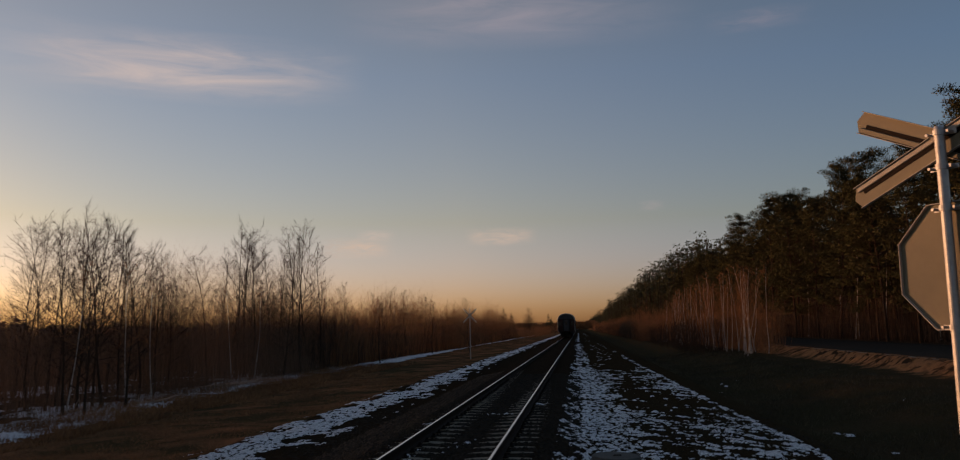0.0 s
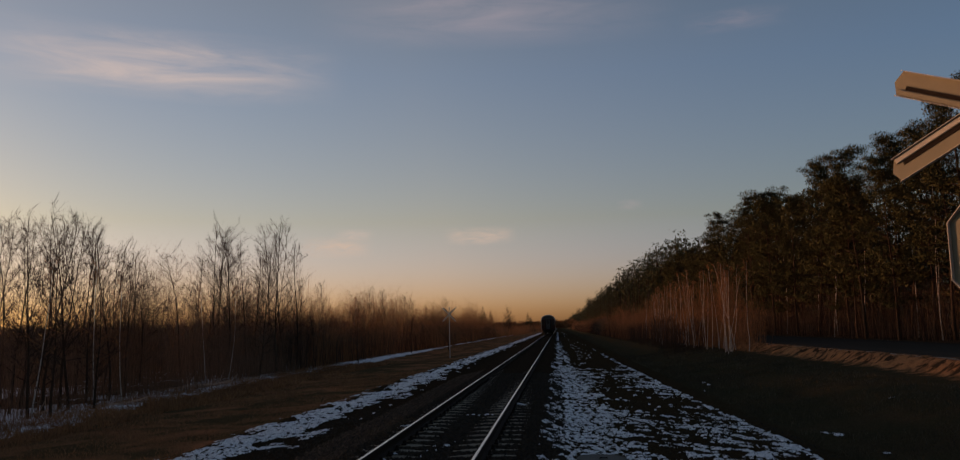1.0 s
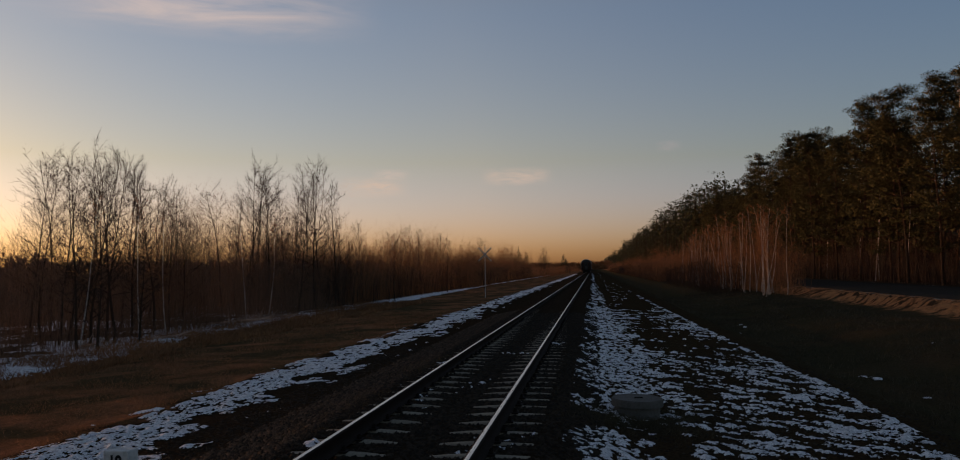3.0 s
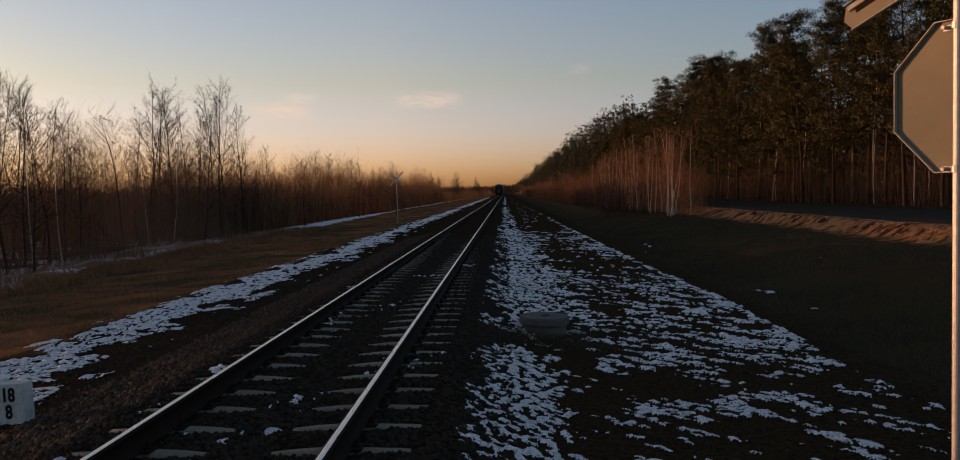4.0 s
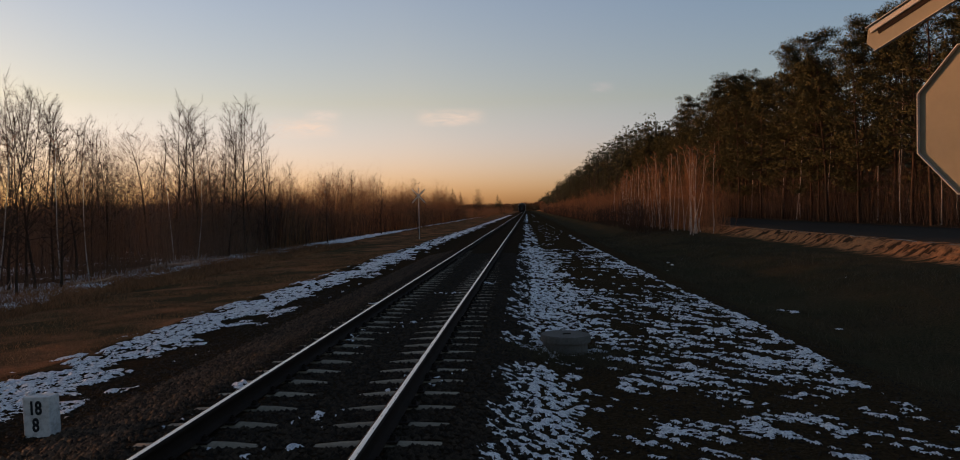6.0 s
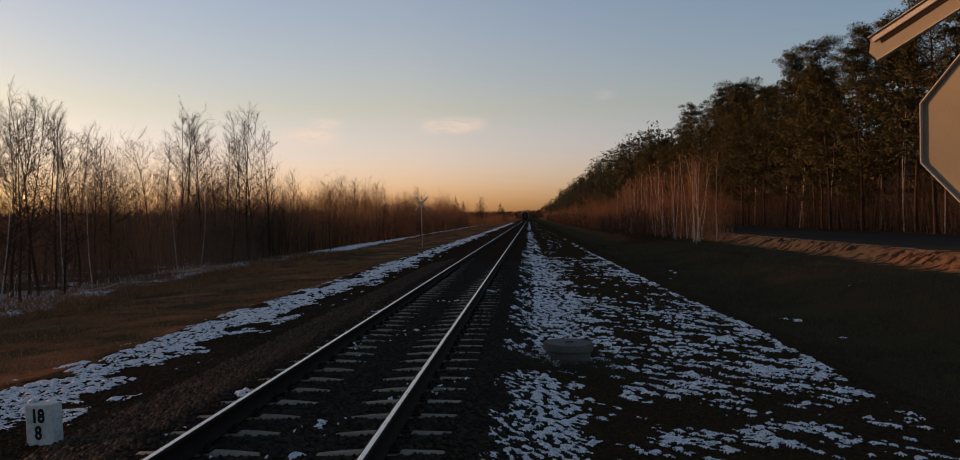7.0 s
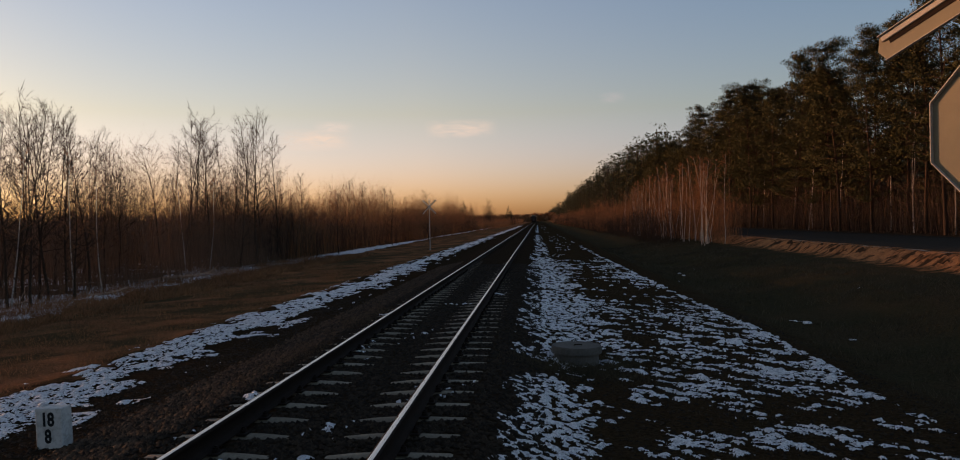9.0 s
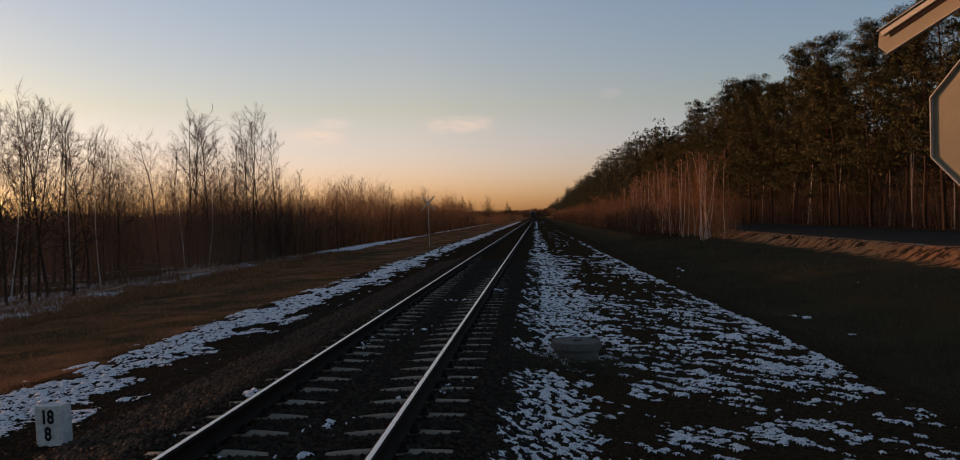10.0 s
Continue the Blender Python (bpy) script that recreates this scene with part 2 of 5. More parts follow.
def part(name, bm, material, parent=None, label=""):
    """Links a bmesh as one mesh object under a thing."""
    me = bpy.data.meshes.new(name)
    bmesh.ops.recalc_face_normals(bm, faces=bm.faces)
    bm.to_mesh(me)
    bm.free()
    for mt in material if isinstance(material, (list, tuple)) else [material]:
        me.materials.append(mt)
    ob = new(name, me)
    ob.parent = parent
    if label:
        tagged(ob, label)
    return ob


def mesh_part(name, me, parent=None, label=""):
    ob = new(name, me)
    ob.parent = parent
    if label:
        tagged(ob, label)
    return ob


def block(size, at=(0, 0, 0), bevel=0.0, seg=2, m=None, bm=None):
    bm = bm or bmesh.new()
    r = bmesh.ops.create_cube(bm, size=1.0, matrix=(m or Matrix.Translation(at)) @ Matrix.Diagonal((*size, 1)))
    if bevel:
        es = list({e for v in r["verts"] for e in v.link_edges})
        bmesh.ops.bevel(bm, geom=es, offset=bevel, segments=seg, affect="EDGES", profile=0.6)
    return bm


def rod(p0, p1, r0, r1=None, sides=12, bm=None):
    bm = bm or bmesh.new()
    a, b = Vector(p0), Vector(p1)
    q = (b - a).to_track_quat("Z", "Y").to_matrix().to_4x4()
    bmesh.ops.create_cone(bm, cap_ends=True, segments=sides, radius1=r0, radius2=r0 if r1 is None else r1, depth=(b - a).length,
                          matrix=Matrix.Translation((a + b) / 2) @ q)
    return bm


def prism(outline, depth, m, bm=None, bevel=0.0):
    """A plate with the given outline in the plane of m's x and y, and the given thickness along its z."""
    bm = bm or bmesh.new()
    lo = [bm.verts.new(m @ Vector((x, y, 0))) for x, y in outline]
    hi = [bm.verts.new(m @ Vector((x, y, depth))) for x, y in outline]
    fs = [bm.faces.new(lo), bm.faces.new(hi[::-1])]
    for i in range(len(lo)):
        j = (i + 1) % len(lo)
        fs.append(bm.faces.new((lo[i], hi[i], hi[j], lo[j])))
    if bevel:
        bmesh.ops.bevel(bm, geom=list({e for f in fs[:2] for e in f.edges}), offset=bevel, segments=1, affect="EDGES")
    return bm


def hash2(i, j, seed):
    n = (i.astype("i8") * 374761393 + j.astype("i8") * 668265263 + seed * 974634777) & 0x7FFFFFFF
    n = ((n ^ (n >> 13)) * 1274126177) & 0x7FFFFFFF
    return ((n ^ (n >> 16)) & 0xFFFF) / 65535.0


def vnoise(x, y, seed=0):
    """Smooth value noise between 0 and 1."""
    i, j = np.floor(x), np.floor(y)
    u, v = x - i, y - j
    u, v = u * u * (3 - 2 * u), v * v * (3 - 2 * v)
    a, b, c, d = hash2(i, j, seed), hash2(i + 1, j, seed), hash2(i, j + 1, seed), hash2(i + 1, j + 1, seed)
    return (a * (1 - u) + b * u) * (1 - v) + (c * (1 - u) + d * u) * v


def fbm(x, y, seed=0, octaves=4):
    s, amp, tot = 0.0, 1.0, 0.0
    for o in range(octaves):
        s = s + amp * vnoise(x * 2 ** o + 17.3 * o, y * 2 ** o - 9.1 * o, seed + o)
        tot += amp
        amp *= 0.55
    return s / tot


def cells(x, y, seed=0):
    """Distance to the nearest of points strewn one to each unit cell."""
    i, j = np.floor(x), np.floor(y)
    d = np.full(np.shape(x), 9.0)
    for di in (-1, 0, 1):
        for dj in (-1, 0, 1):
            px, py = i + di + hash2(i + di, j + dj, seed), j + dj + hash2(i + di, j + dj, seed + 5)
            d = np.minimum(d, np.hypot(x - px, y - py))
    return d


# ---- ground ----
CROSS = [(-4000, -2.0), (-60, -1.3), (-17, -1.0), (-12, -0.9), (-6.2, -0.72), (-5.5, -0.60), (-3.8, -0.55), (-2.9, -0.50), (-2.1, -0.37),
         (-1.55, -0.235), (-1.3, -0.225), (-0.6, -0.24), (0.6, -0.24), (1.3, -0.225), (1.6, -0.26), (1.9, -0.36), (2.6, -0.48), (5.5, -0.52), (6.6, -0.56),
         (7.6, -0.76), (8.8, -0.70), (11.0, -0.26), (14.2, -0.06), (15.5, 0.33), (15.9, 0.36), (24.5, 0.34), (30, 0.4), (4000, 0.4)]
CX, CZ = np.array([c[0] for c in CROSS]), np.array([c[1] for c in CROSS])


def ground_z(x, y):
    x, y = np.asarray(x, float), np.asarray(y, float)
    foot = np.clip((x - 11) / 2, 0, 1) * np.clip((15.7 - x) / 0.8, 0, 1)
    z = np.interp(x + foot * 1.1 * (fbm(y * 0.3, x * 0.1, 13, 3) - 0.5), CX, CZ)
    z = z + (0.022 + 0.03 * np.clip((y - 22) / 20, 0, 1)) * np.clip((1.6 - np.abs(x)) / 0.2, 0, 1)      # ballast lies over the sleepers farther on
    away = np.clip((np.abs(x) - 1.7) / 2.0, 0, 1)
    soft = np.where((x > 15.7) & (x < 24.5), 0.0, 1.0)
    z = z + away * soft * (0.07 * (fbm(x * 0.5, y * 0.5, 3, 2) - 0.5) + 0.05 * (fbm(x * 1.6, y * 1.6, 5, 2) - 0.5))
    ridge = np.clip(1 - np.abs(x - 14.9) / 0.85, 0, 1)              # slanting grader ridges on the sandy bank
    saw = (y * 0.70 + x * 0.85 + 1.6 * vnoise(y * 0.4, x * 0.5, 11)) % 1.0
    z = z + ridge * 0.62 * (np.minimum(saw, (1 - saw) * 3.0) - 0.4)
    mound = np.exp(-(((x - 2.75) / 0.75) ** 2 + ((y - 12.4) / 0.8) ** 2))
    return z - 0.05 * mound


def axis_of(*spans):
    out = [np.arange(a, b, s) for a, b, s in spans]
    return np.concatenate(out)


def sheet(xs, ys, zf):
    X, Y = np.meshgrid(xs, ys)
    co = np.stack([X, Y, zf(X, Y)], -1).reshape(-1, 3)
    nx, ny = len(xs), len(ys)
    i = (np.arange(ny - 1)[:, None] * nx + np.arange(nx - 1)[None]).ravel()
    return co, np.stack([i, i + 1, i + nx + 1, i + nx], -1)


gx = axis_of((-3000, -300, 300), (-300, -60, 30), (-60, -18, 1.5), (-18, -6, 0.4), (-6, 16, 0.16), (16, 40, 1.5), (40, 320, 35), (320, 3001, 300))
gy = axis_of((-300, -20, 40), (-20, 3, 1.5), (3, 30, 0.2), (30, 62, 0.25), (62, 70, 0.5), (70, 200, 3), (200, 800, 30), (800, 4400, 300))
co, fa = sheet(gx, gy, ground_z)
ground = tagged(new("ground", mesh_of("ground", co, fa, M_GROUND)), "frozen ground of dry grass, cinder and sandy soil beside a railway", "ground", kind="structure")

# the road on its low bank
rx = np.array([16.0, 16.15, 17.8, 19.8, 21.8, 23.45, 23.6])
rz = np.array([0.32, 0.385, 0.41, 0.43, 0.41, 0.385, 0.32])
for name, x0, x1 in (("road_shoulder", 15.62, 16.02), ("road_shoulder", 23.58, 24.3)):
    co, fa = sheet(np.array([x0, (x0 + x1) / 2, x1]), axis_of((-60, 70, 0.5), (70, 600, 8.0)),
                   lambda X, Y: 0.35 + 0.03 * (fbm(X * 3, Y * 1.2, 17, 2) - 0.5) - 0.25 * (np.abs(X - 19.8) > 4.3))
    tagged(new(name, mesh_of(name, co, fa, M_GRIT)), "pale gravel shoulder along the asphalt road", "road shoulder", kind="structure")
co, fa = sheet(rx, axis_of((-200, 600, 8.0), (600, 2000, 100)), lambda X, Y: np.interp(X, rx, rz))
road = tagged(new("road", mesh_of("road", co, fa, M_ASPHALT)), "dark asphalt country road running along the forest edge", "road", kind="structure")


# ---- railway track ----
PITCH = 0.625
Y0 = 7.435 - PITCH * 20


def track():
    base = tagged(new("railway_track"), "single railway line of polished steel rails on concrete sleepers", "railway track", kind="structure")
    half = [(0.0375, -0.004), (0.034, 0.0), (0.0375, -0.012), (0.0375, -0.030), (0.030, -0.040), (0.010, -0.052), (0.009, -0.135), (0.02, -0.155),
            (0.066, -0.168), (0.066, -0.18)]
    half[0], half[1] = (0.021, 0.0), (0.0345, -0.005)
    out = [(x, z) for x, z in half] + [(-x, z) for x, z in half[::-1]]
    ys = np.concatenate([np.arange(-12, 60, 6.0), np.arange(60, 1300, 40.0)])
    for side in (-1, 1):
        n = len(out)
        co = np.array([(side * 0.797 + x, y, z) for y in ys for x, z in out])
        fa, idx = [], []
        for k in range(len(ys) - 1):
            for i in range(n):
                j = (i + 1) % n
                fa.append((k * n + i, k * n + j, (k + 1) * n + j, (k + 1) * n + i))
                idx.append(1 if i == n - 1 else 0)
        mesh_part("rail", mesh_of("rail", co, fa, [M_RUST, M_RAILTOP], idx), base, "steel rail with rusty web and shining head")
    # one concrete sleeper: deep under the rails, waisted and lower in the middle
    st = [(-1.33, 0.055, -0.214), (-1.29, 0.072, -0.203), (-0.98, 0.08, -0.195), (-0.62, 0.08, -0.19), (-0.45, 0.075, -0.198), (-0.25, 0.062, -0.214), (-0.14, 0.055, -0.25),
          (0.14, 0.055, -0.25), (0.25, 0.062, -0.214), (0.45, 0.075, -0.198), (0.62, 0.08, -0.19), (0.98, 0.08, -0.195), (1.29, 0.072, -0.203), (1.33, 0.055, -0.214)]
    co, fa = [], []
    for x, w, z in st:
        co += [(x, -w - 0.05, z - 0.15), (x, -w, z - 0.02), (x, -w + 0.025, z), (x, w - 0.025, z), (x, w, z - 0.02), (x, w + 0.05, z - 0.15)]
    for k in range(len(st) - 1):
        for i in range(5):
            fa.append((k * 6 + i, k * 6 + i + 1, k * 6 + i + 7, k * 6 + i + 6))
    for k in (0, (len(st) - 1) * 6):
        fa += [(k, k + 1, k + 4, k + 5), (k + 1, k + 2, k + 3, k + 4)]
    sleeper_mesh = mesh_of("sleeper", co, fa, M_SLEEPER)
    bm = block((0.09, 0.16, 0.02), (0, 0, -0.178), 0.004, 1)
    block((0.05, 0.07, 0.035), (0.0, 0, -0.16), 0.008, 1, bm=bm)
    rod((0, 0, -0.16), (0, 0, -0.115), 0.014, sides=6, bm=bm)
    rod((0, 0, -0.15), (0, 0, -0.128), 0.026, sides=6, bm=bm)
    bm.to_mesh(clip_mesh := bpy.data.meshes.new("rail_clip"))
    bm.free()
    clip_mesh.materials.append(M_RUST)
    for i in range(290):
        s = mesh_part("sleeper", sleeper_mesh, base)
        jit = math.sin(i * 12.9) * 0.012
        s.matrix_basis = pose(math.sin(i * 7.3) * 0.012, Y0 + i * PITCH + jit, 0, 0, 0, math.sin(i * 3.7) * 0.5)
        if 16 <= i < 60:
            for x in (-0.797 - 0.105, -0.797 + 0.105, 0.797 - 0.105, 0.797 + 0.105):
                mesh_part("rail_clip", clip_mesh, s).matrix_basis = pose(x, 0, 0)
    n = 420
    c = np.array(co)
    far = (np.repeat(c[None], n, 0) + np.stack([np.zeros(n), Y0 + (290 + np.arange(n)) * PITCH, np.zeros(n)], -1)[:, None]).reshape(-1, 3)
    f = (np.array(fa)[None] + (np.arange(n) * len(c))[:, None, None]).reshape(-1, 4)
    tagged(mesh_part("sleeper_row", mesh_of("sleeper_row", far, f, M_SLEEPER), base), kind="stuff")


track()


# ---- loose stone, snow ----
def scatter_stones(name, n, xr, yr, size, mat, label, power=1.0, keep=None):
    """Many small broken stones lying on the ground, joined into one mesh."""
    y = yr[0] + (yr[1] - yr[0]) * rng.random(n) ** power
    x = xr[0] + (xr[1] - xr[0]) * rng.random(n)
    if keep is not None:
        k = keep(x, y)
        x, y = x[k], y[k]
        n = len(x)
    r = size * (0.55 + 0.9 * rng.random(n))
    base = np.array([(1, 0, 0), (0, 1, 0), (-1, 0, 0), (0, -1, 0), (0.2, 0.1, 0.75)], float)
    tri = np.array([(0, 1, 4), (1, 2, 4), (2, 3, 4), (3, 0, 4)])      # the undersides lie in the ground
    v = base[None] * (1 + 0.5 * (rng.random((n, 5, 3)) - 0.5)) * r[:, None, None]
    a = rng.random(n) * 6.283
    ca, sa = np.cos(a)[:, None], np.sin(a)[:, None]
    v = np.stack([v[..., 0] * ca - v[..., 1] * sa, v[..., 0] * sa + v[..., 1] * ca, v[..., 2]], -1)
    v += np.stack([x, y, ground_z(x, y) + 0.25 * r], -1)[:, None]
    f = tri[None] + (np.arange(n) * 5)[:, None, None]
    return tagged(new(name, mesh_of(name, v.reshape(-1, 3), f.reshape(-1, 3), mat)), label, "gravel", kind="stuff")


def off_sleeper(x, y):
    k = (y - Y0) / PITCH
    on = (np.abs(k - np.round(k)) * PITCH < 0.08) & (np.abs(x) < 1.37) & (np.abs(x) > 0.24)
    return ~on & (np.abs(np.abs(x) - 0.797) > 0.09)


scatter_stones("ballast", 60000, (-2.5, 2.1), (4.6, 36), 0.025, M_STONE, "dark crushed-stone ballast between and beside the sleepers", 1.6, off_sleeper)
scatter_stones("ballast", 9000, (-2.5, 2.1), (-5, 4.6), 0.027, M_STONE, "dark crushed-stone ballast at the crossing end", 1.0, off_sleeper)
# coarse shoulder stones with warm sunlight put into their colour
scatter_stones("ballast_shoulder", 9000, (-2.75, -1.5), (5.0, 40), 0.034, M_SUNLIT_STONE, "coarse brown crushed stone on the edge of the ballast, coloured as if sunlit", 1.5)
scatter_stones("loose_gravel", 9000, (2.4, 6.9), (4.5, 22), 0.018, M_STONE, "scattered dark gravel on bare soil", 1.3)
scatter_stones("loose_gravel", 7000, (-3.8, -2.2), (5.0, 24), 0.02, M_STONE, "fine dark gravel on the cinder shoulder", 1.4)


def snow_sheet(name, x0, x1, cover, label, yspans):
    """Old snow lying in patches: a fine sheet, kept only where the cover is deep enough."""
    verts, faces, base = [], [], 0
    for y0, y1, dx, dy in yspans:
        co, fa = sheet(np.arange(x0, x1, dx), np.arange(y0, y1 + dy * 0.5, dy), lambda X, Y: X * 0)
        d = cover(co[:, 0], co[:, 1])
        keep = d[fa].mean(1) > 0
        fa = fa[keep]
        used, inv = np.unique(fa.ravel(), return_inverse=True)
        p = co[used]
        depth = np.clip(d[used], -0.06, 0.2)
        p[:, 0] += dx * 0.45 * (hash2(used, used * 7, 3) - 0.5)
        p[:, 1] += dy * 0.45 * (hash2(used, used * 13, 9) - 0.5)
        p[:, 2] = ground_z(p[:, 0], p[:, 1]) + 0.010 + 0.26 * depth
        verts.append(p)
        faces.append(inv.reshape(-1, 4) + base)
        base += len(p)
    me = mesh_of(name, np.concatenate(verts), np.concatenate(faces), M_SNOW)
    me.polygons.foreach_set("use_smooth", np.ones(len(me.polygons), bool))
    return tagged(new(name, me), label, "snow", kind="stuff")


def edge(v, a, b):
    return np.clip((v - a) / (b - a), 0, 1)


def spread(n, sd=0.12):
    return (n - 0.5) / sd


def left_cover(x, y):
    # a ragged band with scraps on its inner side
    p = np.clip(1 - np.abs(x + 4.62 + 0.35 * (vnoise(y * 0.25, y * 0, 4) - 0.5)) / 0.95, -1, 1)
    scraps = -1.25 * (np.abs(x + 3.6) < 0.55) - 3.0 * (np.abs(x + 3.6) >= 0.55)
    d = 0.10 * (np.maximum(3.2 * p - 0.6, scraps) - spread(fbm(x * 2.3, y * 1.7, 21)))
    return np.minimum(d, 0.30 * (cells(x * 9, y * 6.5, 9) + 0.25 * (vnoise(x * 22, y * 15, 25) - 0.5) - 0.37))


def right_cover(x, y):
    # a dense strip on the shoulder, full of stones, and thinner patches out to the edge of the slope
    gap = 4.0 * np.exp(-(((x - 2.1) / 0.9) ** 2 + ((y - 12.0) / 0.85) ** 2))
    outer = np.interp(y, [8, 12, 15, 24, 50, 90, 160], [2.56, 2.88, 3.2, 3.3, 2.9, 2.5, 2.2])
    near = np.clip(1 - np.abs(x - (1.74 + outer) / 2) / ((outer - 1.74) / 2 + 0.1), -1, 1)
    strip = 0.10 * (4.3 * near - 0.6 - gap - spread(fbm(x * 3.0, y * 2.6, 31, 3)))
    strip = np.minimum(strip, 0.30 * (cells(x * 9.5, y * 7.5, 33) + 0.25 * (vnoise(x * 24, y * 18, 35) - 0.5) - 0.435))
    lim = np.interp(y, [0, 11, 16, 26, 46, 74, 160], [6.4, 6.5, 6.6, 6.3, 6.05, 5.8, 4.6])
    wide = edge(x - 0.15 * (1 - edge(y, 8.5, 10.5)), 2.2, 3.2) * (1 - edge(x, lim - 0.3, lim + 0.2))
    clump = 1.6 * (fbm(x * 0.55, y * 0.7, 41, 2) - 0.5)
    for cx, cy, wx, wy, w in ((3.0, 13.4, 0.5, 1.6, 0.9), (3.5, 12.0, 0.40, 0.5, 1.0), (4.05, 11.0, 0.45, 0.45, 1.1), (2.9, 7.9, 0.34, 0.7, 1.3), (5.2, 11.6, 0.5, 0.7, 0.6),
                              (5.5, 31.0, 0.7, 5.0, 0.7), (5.4, 19.5, 0.6, 2.0, 0.4), (3.15, 11.0, 0.28, 0.5, -1.8), (3.5, 9.5, 0.42, 0.45, -1.4), (4.7, 25.0, 0.8, 5.0, -0.7)):
        clump = clump + w * np.exp(-(((x - cx) / wx) ** 2 + ((y - cy) / wy) ** 2))     # drifts, and hollows between them
    bald = 0.45 * np.exp(-((x - 4.1 - 0.012 * (y - 14)) / 0.6) ** 2) * edge(y, 16, 22) + 0.4 * edge(y, 34, 60)     # bare soil between the strip and the rim
    rim = 2.4 * np.clip(1 - np.abs(x - lim + 0.22) / 0.14, 0, 1) * (y > 12)
    field = 0.10 * (-0.36 - 0.6 * edge(x, 3.3, 3.9) * (1 - edge(y, 9.4, 11.0)) - bald + clump + rim - 4.0 * (1 - wide) - gap - spread(fbm((x * 0.72 - y * 0.69) * 2.5, (x * 0.69 + y * 0.72) * 9.0, 43, 4)))
    field = np.minimum(field, 0.30 * (cells(x * 8, y * 9, 45) - 0.33))
    return np.maximum(strip, field)


def verge_cover(x, y):
    mid = np.interp(y, [18, 26, 38, 60, 160], [-13.6, -14.9, -16.2, -16.0, -15.5])
    s = 1 - edge(np.abs(x - mid + 0.9 * (vnoise(y * 0.12, y * 0, 55) - 0.5)), 0.4, 2.3)
    return 1.8 * s - 1.0 + 0.30 * edge(y, 28, 44) - (0.36 + 0.9 * (vnoise(x * 2.2, y * 0.6, 57) - 0.5)) * edge(y, 60, 100) - 0.8 * edge(y, 88, 125) - 0.35 * (fbm(x * 0.9, y * 0.5, 51, 3) - 0.5) - 1.5 * (vnoise(x * 7, y * 5, 53) - 0.5)


def wood_cover(x, y):
    return 0.13 - 0.9 * (fbm(x * 0.55, y * 0.55, 61, 3) - 0.30) - 0.3 * (vnoise(x * 4, y * 4, 63) - 0.5)


FINE = [(-5, 4.6, 0.05, 0.06), (4.6, 9, 0.02, 0.024), (9, 13, 0.026, 0.034), (13, 22, 0.035, 0.055), (22, 45, 0.06, 0.13), (45, 110, 0.13, 0.4), (110, 330, 0.3, 1.6)]
snow_sheet("snow_strip", -6.2, -3.1, left_cover, "bluish band of old snow along the cinder shoulder", FINE)
snow_sheet("snow_patches", 1.6, 7.2, right_cover, "thin patchy old snow over dark gravelly soil", FINE)
snow_sheet("snow_in_track", -1.3, 1.3, lambda x, y: np.where(off_sleeper(x, y), -0.10, -1) - 0.9 * (fbm(x * 1.6, y * 1.2, 71, 3) - 0.24) - 0.5 * (vnoise(x * 15, y * 12, 73) - 0.5),
           "small remnants of snow between the sleepers", [(4.5, 22, 0.03, 0.035)])
snow_sheet("snow_verge", -18.0, -10.5, verge_cover, "thin snow lying in tall dry grass", [(12, 40, 0.07, 0.10), (40, 120, 0.15, 0.3), (120, 330, 0.4, 1.6)])
snow_sheet("snow_in_ditch", 7.2, 11.0, lambda x, y: -0.22 - 2.0 * (fbm(x * 1.1, y * 1.9, 81, 4) - 0.30) + 0.26 * np.exp(-(((x - 7.92 + 0.17 * (y - 19.6)) / 0.26) ** 2 + ((y - 19.6) / 1.3) ** 2)), "few thin snow remnants in the grassy ditch", [(9, 40, 0.05, 0.09)])
snow_sheet("snow_in_wood", -30, -16, wood_cover, "small snow patches on the dark wood floor", [(18, 70, 0.2, 0.25)])


# ---- crossing sign beside the camera ----
S_RIGHT = Vector((math.sin(radians(150.24)), math.cos(radians(150.24)), 0))     # along the plates
S_AWAY = Vector((-S_RIGHT.y, S_RIGHT.x, 0))                                # towards the side with the paint
S_FOOT = Vector((3.812, 3.363, 0))


def plate_pose(u, z, off):
    """Origin on the pole's line, u along the plates, z up; x along, y up, z away from the bare back."""
    o = S_FOOT + S_RIGHT * u + S_AWAY * off
    m = Matrix((S_RIGHT, Vector((0, 0, 1)), S_AWAY)).transposed().to_4x4()
    return Matrix.Translation((o.x, o.y, z)) @ m


